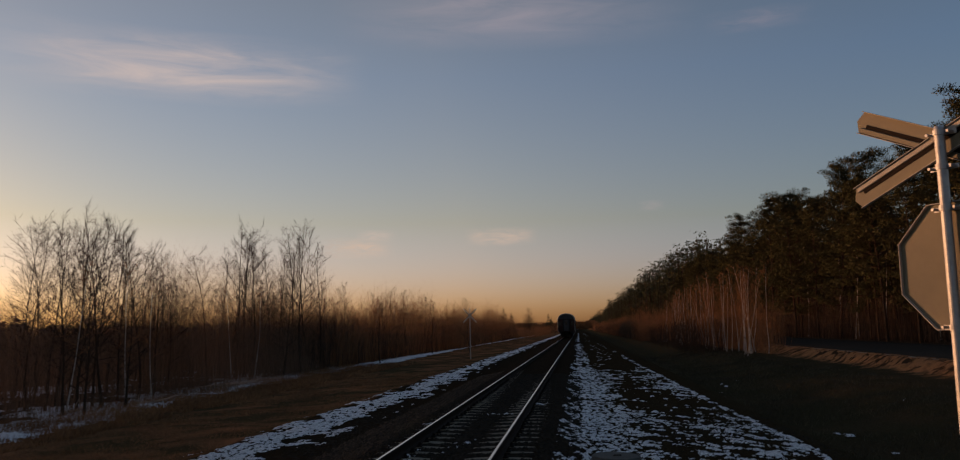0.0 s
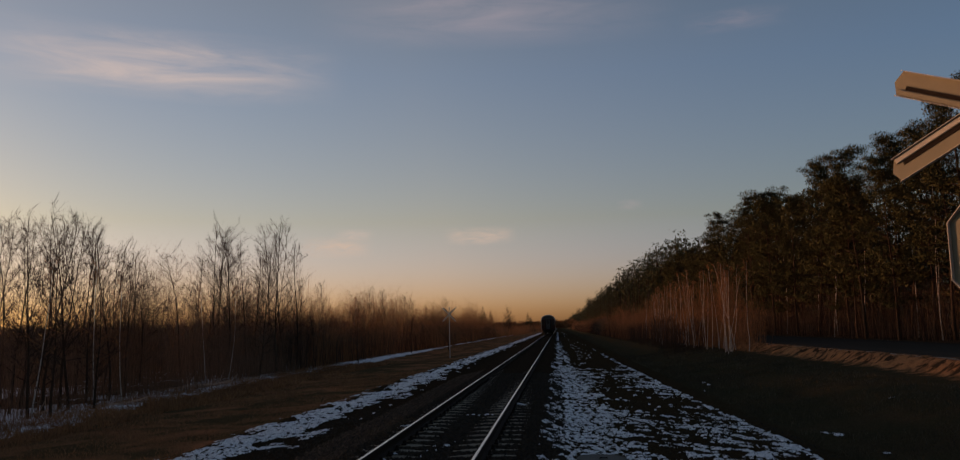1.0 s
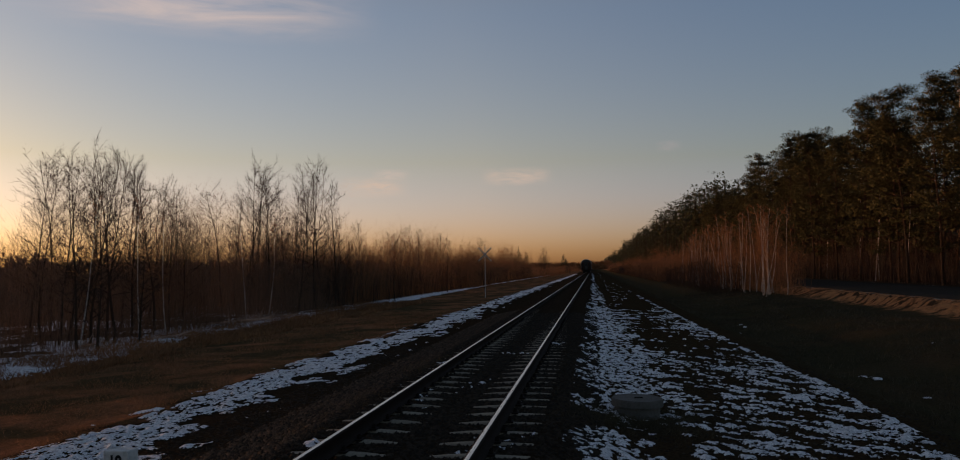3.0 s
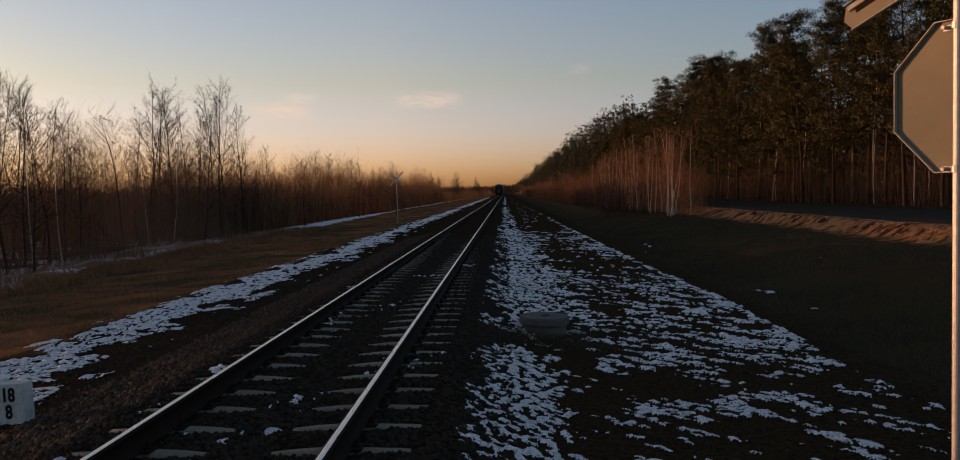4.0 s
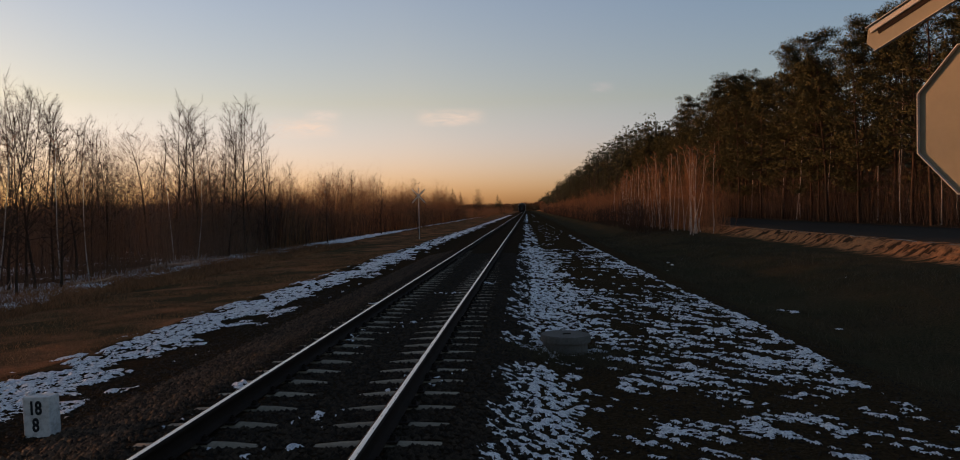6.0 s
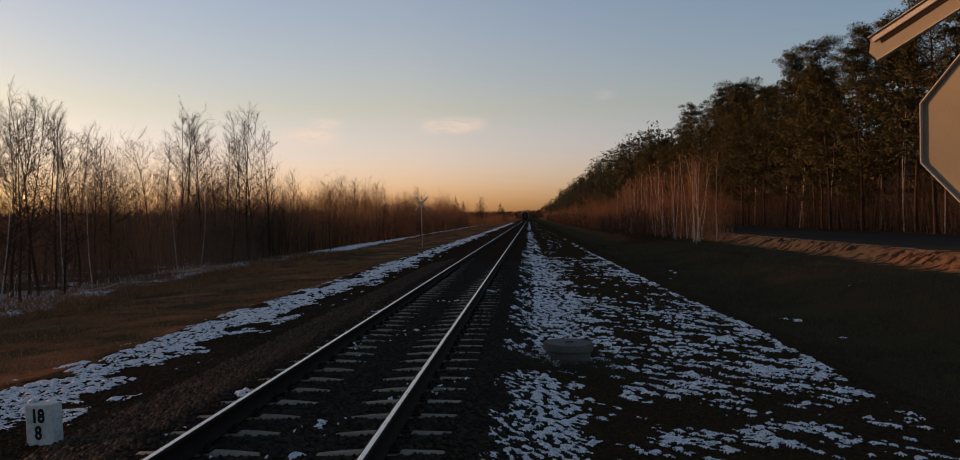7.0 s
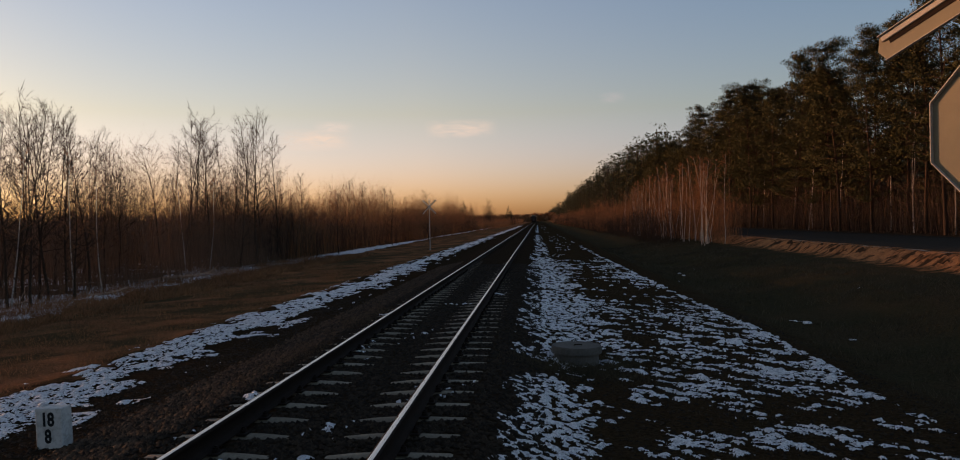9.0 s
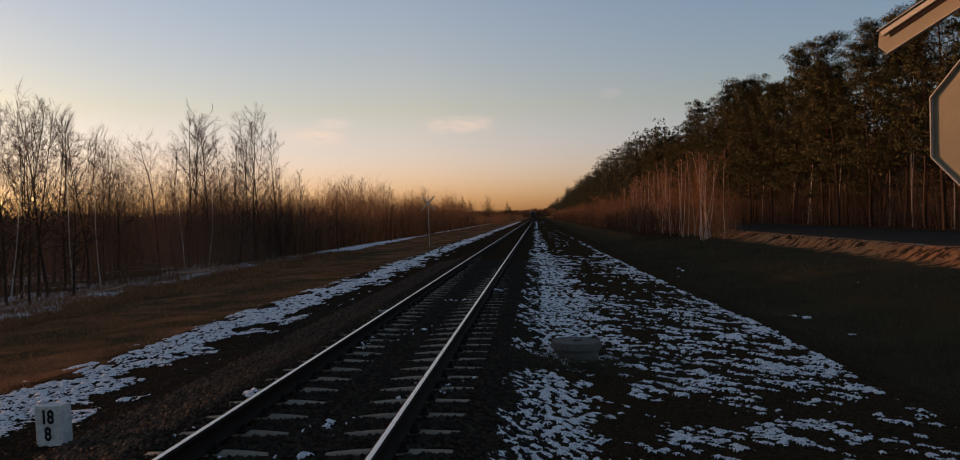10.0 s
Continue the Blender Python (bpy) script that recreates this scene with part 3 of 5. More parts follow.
def crossing_sign():
    gz = float(ground_z(S_FOOT.x, S_FOOT.y))
    top = new("crossing_sign")
    top.location = (S_FOOT.x, S_FOOT.y, gz)
    tagged(top, "bare metal backs of crossing signs on a galvanised pole", "road sign")
    inv = Matrix.Translation(-Vector(top.location))

    def add(name, bm, mat, parent=top, label=""):
        bm.transform(inv)
        return part(name, bm, mat, parent, label)

    add("pole", rod((S_FOOT.x, S_FOOT.y, gz - 0.2), (S_FOOT.x, S_FOOT.y, 2.70), 0.0235, sides=20), M_GALV, label="galvanised steel pole")
    add("pole_cap", rod((S_FOOT.x, S_FOOT.y, 2.695), (S_FOOT.x, S_FOOT.y, 2.71), 0.025, 0.021, sides=20), M_GALV)
    # the two arms: folded sheet with a raised lip along the upper edge and a dark bar for shade
    for slope, off, z, h in ((-24.8, 0.064, 2.632, 0.5615), (20.2, 0.042, 2.637, 0.5757)):
        m = plate_pose(-0.01, z, off) @ pose(0, 0, 0, 0, 0, slope)
        w, c = 0.056, 0.03
        out = [(-h, 0), (-h + c, w), (h - c, w), (h, 0), (h - c, -w), (-h + c, -w)]
        arm = add("cross_arm", prism(out, 0.004, m), M_SIGNBACK, label="bare metal cross arm with folded edges")
        lip = prism([(-h + c, 0), (h - c, 0), (h - c, 0.003), (-h + c, 0.003)], 0.024, m @ Matrix.Translation((0, w, -0.02)))
        add("lip", lip, M_RIM, arm)
        lip = prism([(-h + c, 0), (h - c, 0), (h - c, 0.003), (-h + c, 0.003)], 0.020, m @ Matrix.Translation((0, -w - 0.003, -0.016)))
        add("lip", lip, M_RIM, arm)
        # a dark bar off the middle line paints the fold's shade, and beyond it a folded edge
        side = 1 if slope > 0 else -1
        y0, y1 = sorted((side * 0.006, side * 0.026))
        add("fold_shade", prism([(-h + 0.07, y0), (h - 0.07, y0), (h - 0.07, y1), (-h + 0.07, y1)], 0.003, m @ Matrix.Translation((0, 0, -0.003))), M_RUST, arm, "dark bar painted for the shade of the fold")
        y0, y1 = sorted((side * 0.028, side * (w - 0.002)))
        fold = prism([(-h + 0.04, y0), (h - 0.04, y0), (h - 0.04, y1), (-h + 0.04, y1)], 0.010, m @ Matrix.Translation((0, 0, -0.010)), bevel=0.002)
        # the paler rim material on one arm's fold paints skylight
        add("folded_edge", fold, M_RIM if side > 0 else M_SIGNBACK, arm, "folded sheet edge")
        add("face", prism([(x * 0.985, y * 0.95) for x, y in out], 0.001, m @ Matrix.Translation((0, 0, 0.0045))), M_SIGNWHITE, arm, "white painted face")
    # stop plate
    r = 0.30
    k = r * math.tan(math.pi / 8)
    octo = [(-r, -k), (-k, -r), (k, -r), (r, -k), (r, k), (k, r), (-k, r), (-r, k)]
    m = plate_pose(0.004, 2.0535, 0.040)
    plate = add("stop_plate", prism(octo, 0.003, m), M_SIGNBACK, label="bare metal back of an octagonal sign")
    for i in range(8):
        a, b = Vector((*octo[i], 0)), Vector((*octo[(i + 1) % 8], 0))
        d = (b - a).normalized()
        nrm = Vector((-d.y, d.x, 0))
        bm = prism([(a.x, a.y), (b.x, b.y), (b.x + nrm.x * 0.004, b.y + nrm.y * 0.004), (a.x + nrm.x * 0.004, a.y + nrm.y * 0.004)], 0.020,
                   m @ Matrix.Translation((0, 0, -0.017)))
        add("rim", bm, M_RIM, plate)
    add("face", prism([(x * 0.97, y * 0.97) for x, y in octo], 0.001, m @ Matrix.Translation((0, 0, 0.0035))), M_SIGNRED, plate, "red painted face")
    # clamps round the pole
    for z in (2.68, 2.516, 2.321, 1.767):
        mm = plate_pose(0, z, 0)
        bm = bmesh.new()
        prism([(0.029 * math.cos(a), 0.029 * math.sin(a)) for a in np.linspace(0, 2 * math.pi, 17)[:-1]], 0.026,
              Matrix.Translation((S_FOOT.x, S_FOOT.y, z - 0.013)), bm)
        block((0.15, 0.022, 0.004), m=mm @ Matrix.Translation((-0.01, 0, 0.031)), bm=bm)
        clamp = add("clamp", bm, M_GALV, label="galvanised pole clamp")
        for u in (-0.065, 0.045):
            add("bolt", rod(mm @ Vector((u, 0, -0.008)), mm @ Vector((u, 0, 0.03)), 0.008, sides=6), M_GALV, clamp)


crossing_sign()


# ---- kilometre post, manhole ring, far crossing sign ----
def text_mesh(body, size, depth=0.002):
    cu = bpy.data.curves.new("text", "FONT")
    cu.body, cu.size, cu.extrude, cu.align_x, cu.align_y, cu.offset = body, size, depth, "CENTER", "CENTER", size * 0.035
    ob = bpy.data.objects.new("text", cu)
    scene.collection.objects.link(ob)
    bpy.context.view_layer.update()
    me = bpy.data.meshes.new_from_object(ob.evaluated_get(bpy.context.evaluated_depsgraph_get()))
    bpy.data.objects.remove(ob)
    bpy.data.curves.remove(cu)
    me.materials.clear()
    me.materials.append(M_BLACKPAINT)
    return me


def kilometre_post():
    x, y = -2.945, 8.19
    gz = float(ground_z(x, y))
    top = new("kilometre_post")
    top.matrix_world = pose(x, y, gz, 0.5, -1.5, -4)
    tagged(top, "squat whitewashed concrete kilometre post with black numbers", "marker post")
    bm = block((0.30, 0.18, 0.62), (0, 0, 0.11), 0.018, 3)
    for v in bm.verts:
        v.co += Vector((noise.noise(v.co * 9) * 0.004, noise.noise(v.co * 9 + Vector((5, 0, 0))) * 0.004, 0))
        if v.co.z > 0.3:
            v.co.x *= 0.97
    part("post", bm, M_WHITEPOST, top)
    for body, z, sx in (("18", 0.298, 0.0), ("8", 0.125, -0.002)):
        ob = mesh_part("number", text_mesh(body, 0.190), top, "black painted number")
        ob.matrix_basis = pose(sx - 0.005, -0.0935, z, 90, 0, 0) @ Matrix.Diagonal((0.78, 1, 1, 1))
    bm = bmesh.new()
    bmesh.ops.create_icosphere(bm, subdivisions=2, radius=0.05, matrix=pose(-0.13, 0.03, 0.425) @ Matrix.Diagonal((1.0, 0.9, 0.75, 1)))
    part("snow_lump", bm, M_SNOW, top, "small lump of snow on the top")


kilometre_post()


def manhole():
    x, y = 2.61, 12.95
    gz = -0.66
    top = tagged(new("manhole_ring"), "grey concrete manhole ring with a thick round lid", "manhole")
    top.matrix_world = pose(x, y, gz, 1.0, 1.2, 20)
    bm = bmesh.new()
    bmesh.ops.create_cone(bm, cap_ends=True, segments=40, radius1=0.36, radius2=0.345, depth=0.50, matrix=Matrix.Translation((0, 0, 0.06)))
    part("ring", bm, M_CONCRETE, top)
    bm = bmesh.new()
    r = bmesh.ops.create_cone(bm, cap_ends=True, segments=44, radius1=0.395, radius2=0.39, depth=0.115, matrix=Matrix.Translation((0, 0, 0.3675)))
    bmesh.ops.bevel(bm, geom=[e for e in bm.edges if len(e.link_faces) == 2 and abs(e.calc_face_angle(0)) > 1.0], offset=0.012, segments=2, affect="EDGES")
    lid = part("lid", bm, M_CONCRETE, top, "round concrete lid")
    bm = bmesh.new()
    for dx in (-0.06, 0.06):
        rod((dx, -0.05, 0.41), (dx, -0.05, 0.44), 0.008, sides=6, bm=bm)
    rod((-0.06, -0.05, 0.438), (0.06, -0.05, 0.438), 0.008, sides=6, bm=bm)
    part("lifting_loop", bm, M_RUST, lid)


manhole()


def far_cross():
    x, y = -7.42, 71.9
    gz = float(ground_z(x, y))
    top = tagged(new("crossing_sign"), "distant pale crossing sign on a slim pole in dry grass", "road sign")
    top.location = (x, y, gz)
    part("pole", rod((0, 0, -0.2), (0, 0, 3.75 - gz), 0.035, sides=8), M_OLDPAINT, top)
    for a in (46, -46):
        m = pose(0, -0.05 - 0.01 * (a > 0), 3.05 - gz, 90, 0, 0) @ pose(0, 0, 0, 0, 0, a)
        part("cross_arm", prism([(-0.82, -0.05), (0.82, -0.05), (0.82, 0.05), (-0.82, 0.05)], 0.006, m), M_OLDPAINT, top)


far_cross()


# ---- plants ----
def tubes(segs, sides=3):
    """Tapered prisms along segments (x0 y0 z0 x1 y1 z1 r0 r1): vertices and quads."""
    s = np.asarray(segs, float)
    a, b, r0, r1 = s[:, 0:3], s[:, 3:6], s[:, 6], s[:, 7]
    d = b - a
    d /= np.linalg.norm(d, axis=1, keepdims=True) + 1e-9
    up = np.where(np.abs(d[:, 2:3]) > 0.9, np.array([[1.0, 0, 0]]), np.array([[0, 0, 1.0]]))
    u = np.cross(d, up)
    u /= np.linalg.norm(u, axis=1, keepdims=True) + 1e-9
    v = np.cross(d, u)
    ang = np.arange(sides) * 2 * np.pi / sides
    ring = u[:, None] * np.cos(ang)[None, :, None] + v[:, None] * np.sin(ang)[None, :, None]
    co = np.concatenate([a[:, None] + ring * r0[:, None, None], b[:, None] + ring * r1[:, None, None]], 1)
    i = np.arange(sides)
    q = np.stack([i, (i + 1) % sides, sides + (i + 1) % sides, sides + i], -1)
    return co.reshape(-1, 3), (q[None] + (np.arange(len(s)) * 2 * sides)[:, None, None]).reshape(-1, 4)


def spikes(segs):
    """Three-sided pyramids along segments, for twigs, stems and blades."""
    s = np.asarray(segs, float)
    a, b, r0 = s[:, 0:3], s[:, 3:6], s[:, 6]
    d = b - a
    d /= np.linalg.norm(d, axis=1, keepdims=True) + 1e-9
    up = np.where(np.abs(d[:, 2:3]) > 0.9, np.array([[1.0, 0, 0]]), np.array([[0, 0, 1.0]]))
    u = np.cross(d, up)
    u /= np.linalg.norm(u, axis=1, keepdims=True) + 1e-9
    v = np.cross(d, u)
    ang = np.arange(3) * 2 * np.pi / 3
    ring = u[:, None] * np.cos(ang)[None, :, None] + v[:, None] * np.sin(ang)[None, :, None]
    co = np.concatenate([a[:, None] + ring * r0[:, None, None], b[:, None]], 1)
    t = np.array([(0, 1, 3), (1, 2, 3), (2, 0, 3)])
    return co.reshape(-1, 3), (t[None] + (np.arange(len(s)) * 4)[:, None, None]).reshape(-1, 3)


def stem(joints, sides=8):
    """A tapered trunk in one skin through joints (place, radius)."""
    p, r = np.array([j[0] for j in joints]), np.array([j[1] for j in joints])
    ang = np.arange(sides) * 2 * np.pi / sides
    ring = np.stack([np.cos(ang), np.sin(ang), 0 * ang], -1)
    co = (p[:, None] + ring[None] * r[:, None, None]).reshape(-1, 3)
    i, k = np.arange(sides), np.arange(len(p) - 1)[:, None] * sides
    q = np.stack([k + i, k + (i + 1) % sides, k + sides + (i + 1) % sides, k + sides + i], -1)
    return co, q.reshape(-1, 4)


def unit(v):
    return v / (np.linalg.norm(v) + 1e-9)


def bough(segs, p, d, length, r, n, lift, R, wander=0.18, end=0.3):
    """A crooked limb in n pieces; returns the joints with their directions."""
    out = []
    for k in range(n):
        d = unit(d + np.array([0, 0, lift]) + R.normal(0, wander, 3))
        q = p + d * length / n
        r1 = r * end ** (1 / n)
        segs.append((*p, *q, r, r1))
        p, r = q, r1
        out.append((p, d, r))
    return out


def bare_tree(seed, H, limbs=34, spread=0.30, base=0.25, trunk_r=0.07, bark=None, twig=None, fork=False, twigs=3, top=0.14):
    """Leafless tree: trunk mesh and crown mesh of ascending limbs, branches and fine twigs."""
    R = np.random.default_rng(seed)
    trunk, crown, tips = [], [], []
    stems = bough(trunk, np.zeros(3), np.array([R.normal(0, 0.06), R.normal(0, 0.06), 1]), H, trunk_r, 12, 0.10, R, 0.04, top)
    joints = [(np.zeros(3), np.array([0, 0, 1.0]), trunk_r)] + stems
    leaders = [joints]
    if fork:
        k = 4 + int(R.integers(0, 3))
        p, d, r = joints[k]
        second = bough(crown, p, unit(d + np.array([R.normal(0, 0.28), R.normal(0, 0.28), 0])), H * (0.95 - k / 12), r * 0.75, 7, 0.10, R, 0.04, 0.2)
        leaders.append([(p, d, r * 0.75)] + second)
    for i in range(limbs):
        line = leaders[1] if fork and i % 3 == 0 else leaders[0]
        lo = base if line is joints else 0.1
        f = lo + (0.98 - lo) * (i + R.random()) / limbs
        g = (f - lo) / (1 - lo)
        n = len(line) - 1
        k = min(int(f * n), n - 1)
        p0, d0, r0 = line[k]
        p = p0 + (line[k + 1][0] - p0) * (f * n - k)
        az = i * 2.4 + R.normal(0, 0.5)
        rise = 0.46 + 0.85 * g + R.normal(0, 0.16)
        L = H * spread * (1.0 - 0.72 * g ** 1.3) * min(1.0, 0.45 + 2.2 * g) * (0.55 + 0.6 * R.random())
        js = bough(crown, p, unit(np.array([math.cos(az), math.sin(az), rise])), L, min(max(r0 * 0.46, 0.010), 0.030), 4, 0.07, R, 0.13, 0.35)
        for j, (p2, d2, r2) in enumerate(js):
            for _ in range(2):
                b2 = bough(crown, p2, unit(d2 + R.normal(0, 0.50, 3) + np.array([0, 0, 0.05])), L * (0.17 + 0.24 * R.random()) * (1.15 - 0.15 * j), max(r2 * 0.6, 0.0065), 2, 0.02, R, 0.07, 0.45)
                for p3, d3, r3 in b2:
                    for _ in range(twigs):
                        q = p3 + unit(d3 + R.normal(0, 0.34, 3) + np.array([0, 0, 0.05])) * (0.14 + 0.24 * R.random()) * (H / 9)
                        tips.append((*p3, *q, max(r3 * 0.7, 0.0046)))
    tc, tf = stem([(np.array([0, 0, -0.1]), trunk_r * 1.15)] + [(j[0], j[2]) for j in joints], 7)
    cc, cf = tubes(crown, 3)
    sc, sf = spikes(tips)
    cf3 = np.concatenate([cf[:, [0, 1, 2]], cf[:, [0, 2, 3]], sf + len(cc)])
    return (mesh_of("trunk", tc, tf, bark or M_BARK), mesh_of("crown", np.concatenate([cc, sc]), cf3, twig or M_BARK))


def pine_tree(seed, H, bare=0.4, levels=11, needles=44, fine=1.0):
    """Scots pine: tall trunk, dead snags below, whorls of limbs that carry flat pads of needles, a broken outline."""
    R = np.random.default_rng(seed)
    trunk, limb, pads = [], [], []
    shaft = bough(trunk, np.zeros(3), np.array([R.normal(0, 0.03), R.normal(0, 0.03), 1]), H, 0.15, 12, 0.1, R, 0.035, 0.22)
    joints = [(np.zeros(3), None, 0.15)] + shaft
    at = lambda f: joints[min(int(f * 12), 11)][0] + (joints[min(int(f * 12), 11) + 1][0] - joints[min(int(f * 12), 11)][0]) * (f * 12 - min(int(f * 12), 11))
    for i in range(10):
        f = 0.15 + (bare + 0.1 - 0.15) * R.random()
        az = R.random() * 6.28
        bough(limb, at(f), unit(np.array([math.cos(az), math.sin(az), -0.15 + 0.3 * R.random()])), 0.6 + 1.6 * R.random(), 0.022, 3, 0.02, R)
    for k in range(levels):
        f = bare + (0.97 - bare) * ((k + 0.25 * R.random()) / (levels - 1)) ** 0.78
        f = min(f, 0.97)
        reach = 0.62 + 0.6 * R.random()
        g = (f - bare) / (1 - bare)
        for j in range(4 if k < levels - 2 else 3):
            if R.random() < 0.12:
                continue
            az = k * 0.9 + j * 6.283 / 4 + R.normal(0, 0.35)
            L = (0.5 + 3.0 * math.sin(math.pi * (0.27 + 0.63 * g)) ** 1.2) * reach * (0.6 + 0.6 * R.random())
            js = bough(limb, at(f), unit(np.array([math.cos(az), math.sin(az), -0.05 + 0.75 * g + R.normal(0, 0.08)])), L, 0.05 * (1.1 - g) + 0.012, 4, 0.07, R, 0.14)
            for m in range(1, 4):
                p, d, r = js[m]
                side = np.array([-d[1], d[0], 0.0])
                pads.append((p + side * R.normal(0, 0.28) + np.array([0, 0, 0.10]), (0.46 + 0.32 * R.random()) * (0.75 + 0.25 * (m > 1)) * min(1.0, 0.6 + 0.3 * L)))
    for _ in range(3):
        pads.append((at(0.965) + R.normal(0, 0.25, 3), 0.34))
    # each pad is a flat cushion of upturned sprays
    C, S = np.array([t[0] for t in pads]), np.array([t[1] for t in pads])
    n = len(C)
    o = R.normal(0, 1, (n, needles, 3))
    o *= (R.random((n, needles, 1)) ** 0.5) / np.linalg.norm(o, axis=2, keepdims=True)
    o *= S[:, None, None] * np.array([1.1, 1.1, 0.58])
    d = o / S[:, None, None] * np.array([1, 1, 0.8]) + R.normal(0, 0.35, (n, needles, 3)) + np.array([0, 0, 0.45])
    d /= np.linalg.norm(d, axis=2, keepdims=True)
    w = np.cross(d, R.normal(0, 1, (n, needles, 3)))
    w /= np.linalg.norm(w, axis=2, keepdims=True) + 1e-9
    ln = (0.13 + 0.14 * R.random((n, needles, 1))) * fine
    root = C[:, None] + o
    tri = np.stack([root + w * ln * 0.26, root - w * ln * 0.26, root + d * ln * 1.1], 2).reshape(-1, 3)
    tc, tf = stem([(np.array([0, 0, -0.1]), 0.18)] + [(j[0], j[2]) for j in joints], 8)
    lc, lf = tubes(limb, 4)
    lf = np.concatenate([lf[:, [0, 1, 2]], lf[:, [0, 2, 3]]])
    idx = np.concatenate([np.ones(len(lf), int), np.zeros(len(tri) // 3, int)])
    me = mesh_of("crown", np.concatenate([lc, tri]), np.concatenate([lf, np.arange(len(tri)).reshape(-1, 3) + len(lc)]), [M_NEEDLE, M_PINEBARK], idx)
    # the sprays of a pad share its rounded surface
    me.polygons.foreach_set("use_smooth", np.ones(len(me.polygons), bool))
    face = np.cross(tri[1::3] - tri[0::3], tri[2::3] - tri[0::3])
    face /= np.linalg.norm(face, axis=1, keepdims=True) + 1e-9
    away = (o / S[:, None, None] + np.array([0, 0, 0.25])).reshape(-1, 3)
    away /= np.linalg.norm(away, axis=1, keepdims=True) + 1e-9
    face *= np.sign((face * away).sum(1, keepdims=True) + 1e-9)
    soft = away * 0.9 + face * 0.18
    soft /= np.linalg.norm(soft, axis=1, keepdims=True)
    flat = np.zeros(len(me.vertices) * 3, "f4")
    me.vertex_normals.foreach_get("vector", flat)
    nv = flat.reshape(-1, 3)
    nv[len(lc):] = np.repeat(soft, 3, 0)
    me.normals_split_custom_set_from_vertices(nv.tolist())
    return mesh_of("trunk", tc, tf, M_PINEBARK), me


def tree_thing(name, meshes, m, label, category, group):
    top = tagged(new(name), label, category, group)
    for nm, me in zip(("trunk", "crown"), meshes):
        mesh_part(nm, me, top)
    top.matrix_basis = m
    return top


def plant(protos, x, y, s, rz, lean=(0, 0)):
    """A copy of one of the trees, rooted in the ground."""
    o = protos
    c = copy_thing(o, pose(x, y, float(ground_z(x, y)) - 0.05, lean[0], lean[1], rz))
    c.scale = (s, s, s)
    return c


# bare trees on the damp side, each at its own place: x, y, height, kind
kinds = [bare_tree(100 + i, 9.0, limbs=37 + 3 * (i % 3), spread=(0.28, 0.33, 0.30, 0.25, 0.34, 0.27)[i], base=(0.16, 0.24, 0.12, 0.26, 0.2, 0.12)[i],
                   trunk_r=0.085, fork=i in (1, 4), twigs=2) for i in range(6)]
LAB = "tall leafless deciduous tree with a fine twiggy crown"
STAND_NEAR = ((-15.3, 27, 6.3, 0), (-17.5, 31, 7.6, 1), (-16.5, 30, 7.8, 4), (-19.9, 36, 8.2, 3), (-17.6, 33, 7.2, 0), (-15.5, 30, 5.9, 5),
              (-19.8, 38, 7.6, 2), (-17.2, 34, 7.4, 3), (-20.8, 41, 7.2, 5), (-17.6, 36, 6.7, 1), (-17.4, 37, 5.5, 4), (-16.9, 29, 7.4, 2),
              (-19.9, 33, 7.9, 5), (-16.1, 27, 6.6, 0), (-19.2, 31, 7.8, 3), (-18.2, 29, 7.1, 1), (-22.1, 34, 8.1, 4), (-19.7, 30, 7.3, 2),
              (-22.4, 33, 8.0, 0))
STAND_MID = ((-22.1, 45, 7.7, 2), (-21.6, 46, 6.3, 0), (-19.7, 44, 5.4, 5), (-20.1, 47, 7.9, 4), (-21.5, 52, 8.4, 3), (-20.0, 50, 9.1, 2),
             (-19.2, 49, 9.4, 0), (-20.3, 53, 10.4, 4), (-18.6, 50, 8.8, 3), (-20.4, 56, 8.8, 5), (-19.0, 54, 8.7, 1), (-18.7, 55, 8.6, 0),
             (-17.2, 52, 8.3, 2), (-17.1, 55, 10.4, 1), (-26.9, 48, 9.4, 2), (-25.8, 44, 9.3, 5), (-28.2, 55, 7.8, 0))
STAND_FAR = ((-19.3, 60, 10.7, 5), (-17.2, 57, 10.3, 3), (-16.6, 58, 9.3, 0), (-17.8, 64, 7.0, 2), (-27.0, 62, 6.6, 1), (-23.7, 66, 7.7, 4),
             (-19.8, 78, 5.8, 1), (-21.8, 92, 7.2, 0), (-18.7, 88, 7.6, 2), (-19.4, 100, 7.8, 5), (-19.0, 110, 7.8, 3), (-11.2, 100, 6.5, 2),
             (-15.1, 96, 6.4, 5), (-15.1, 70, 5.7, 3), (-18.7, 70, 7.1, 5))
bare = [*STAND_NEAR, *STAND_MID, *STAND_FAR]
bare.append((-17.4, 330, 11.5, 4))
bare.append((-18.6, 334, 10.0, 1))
protos = [None] * 6
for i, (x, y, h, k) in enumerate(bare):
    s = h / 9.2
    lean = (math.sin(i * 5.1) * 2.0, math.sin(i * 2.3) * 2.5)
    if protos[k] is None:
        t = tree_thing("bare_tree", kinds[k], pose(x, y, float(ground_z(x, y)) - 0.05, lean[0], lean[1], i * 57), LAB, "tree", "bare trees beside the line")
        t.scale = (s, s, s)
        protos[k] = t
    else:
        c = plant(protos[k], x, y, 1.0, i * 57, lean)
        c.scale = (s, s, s)

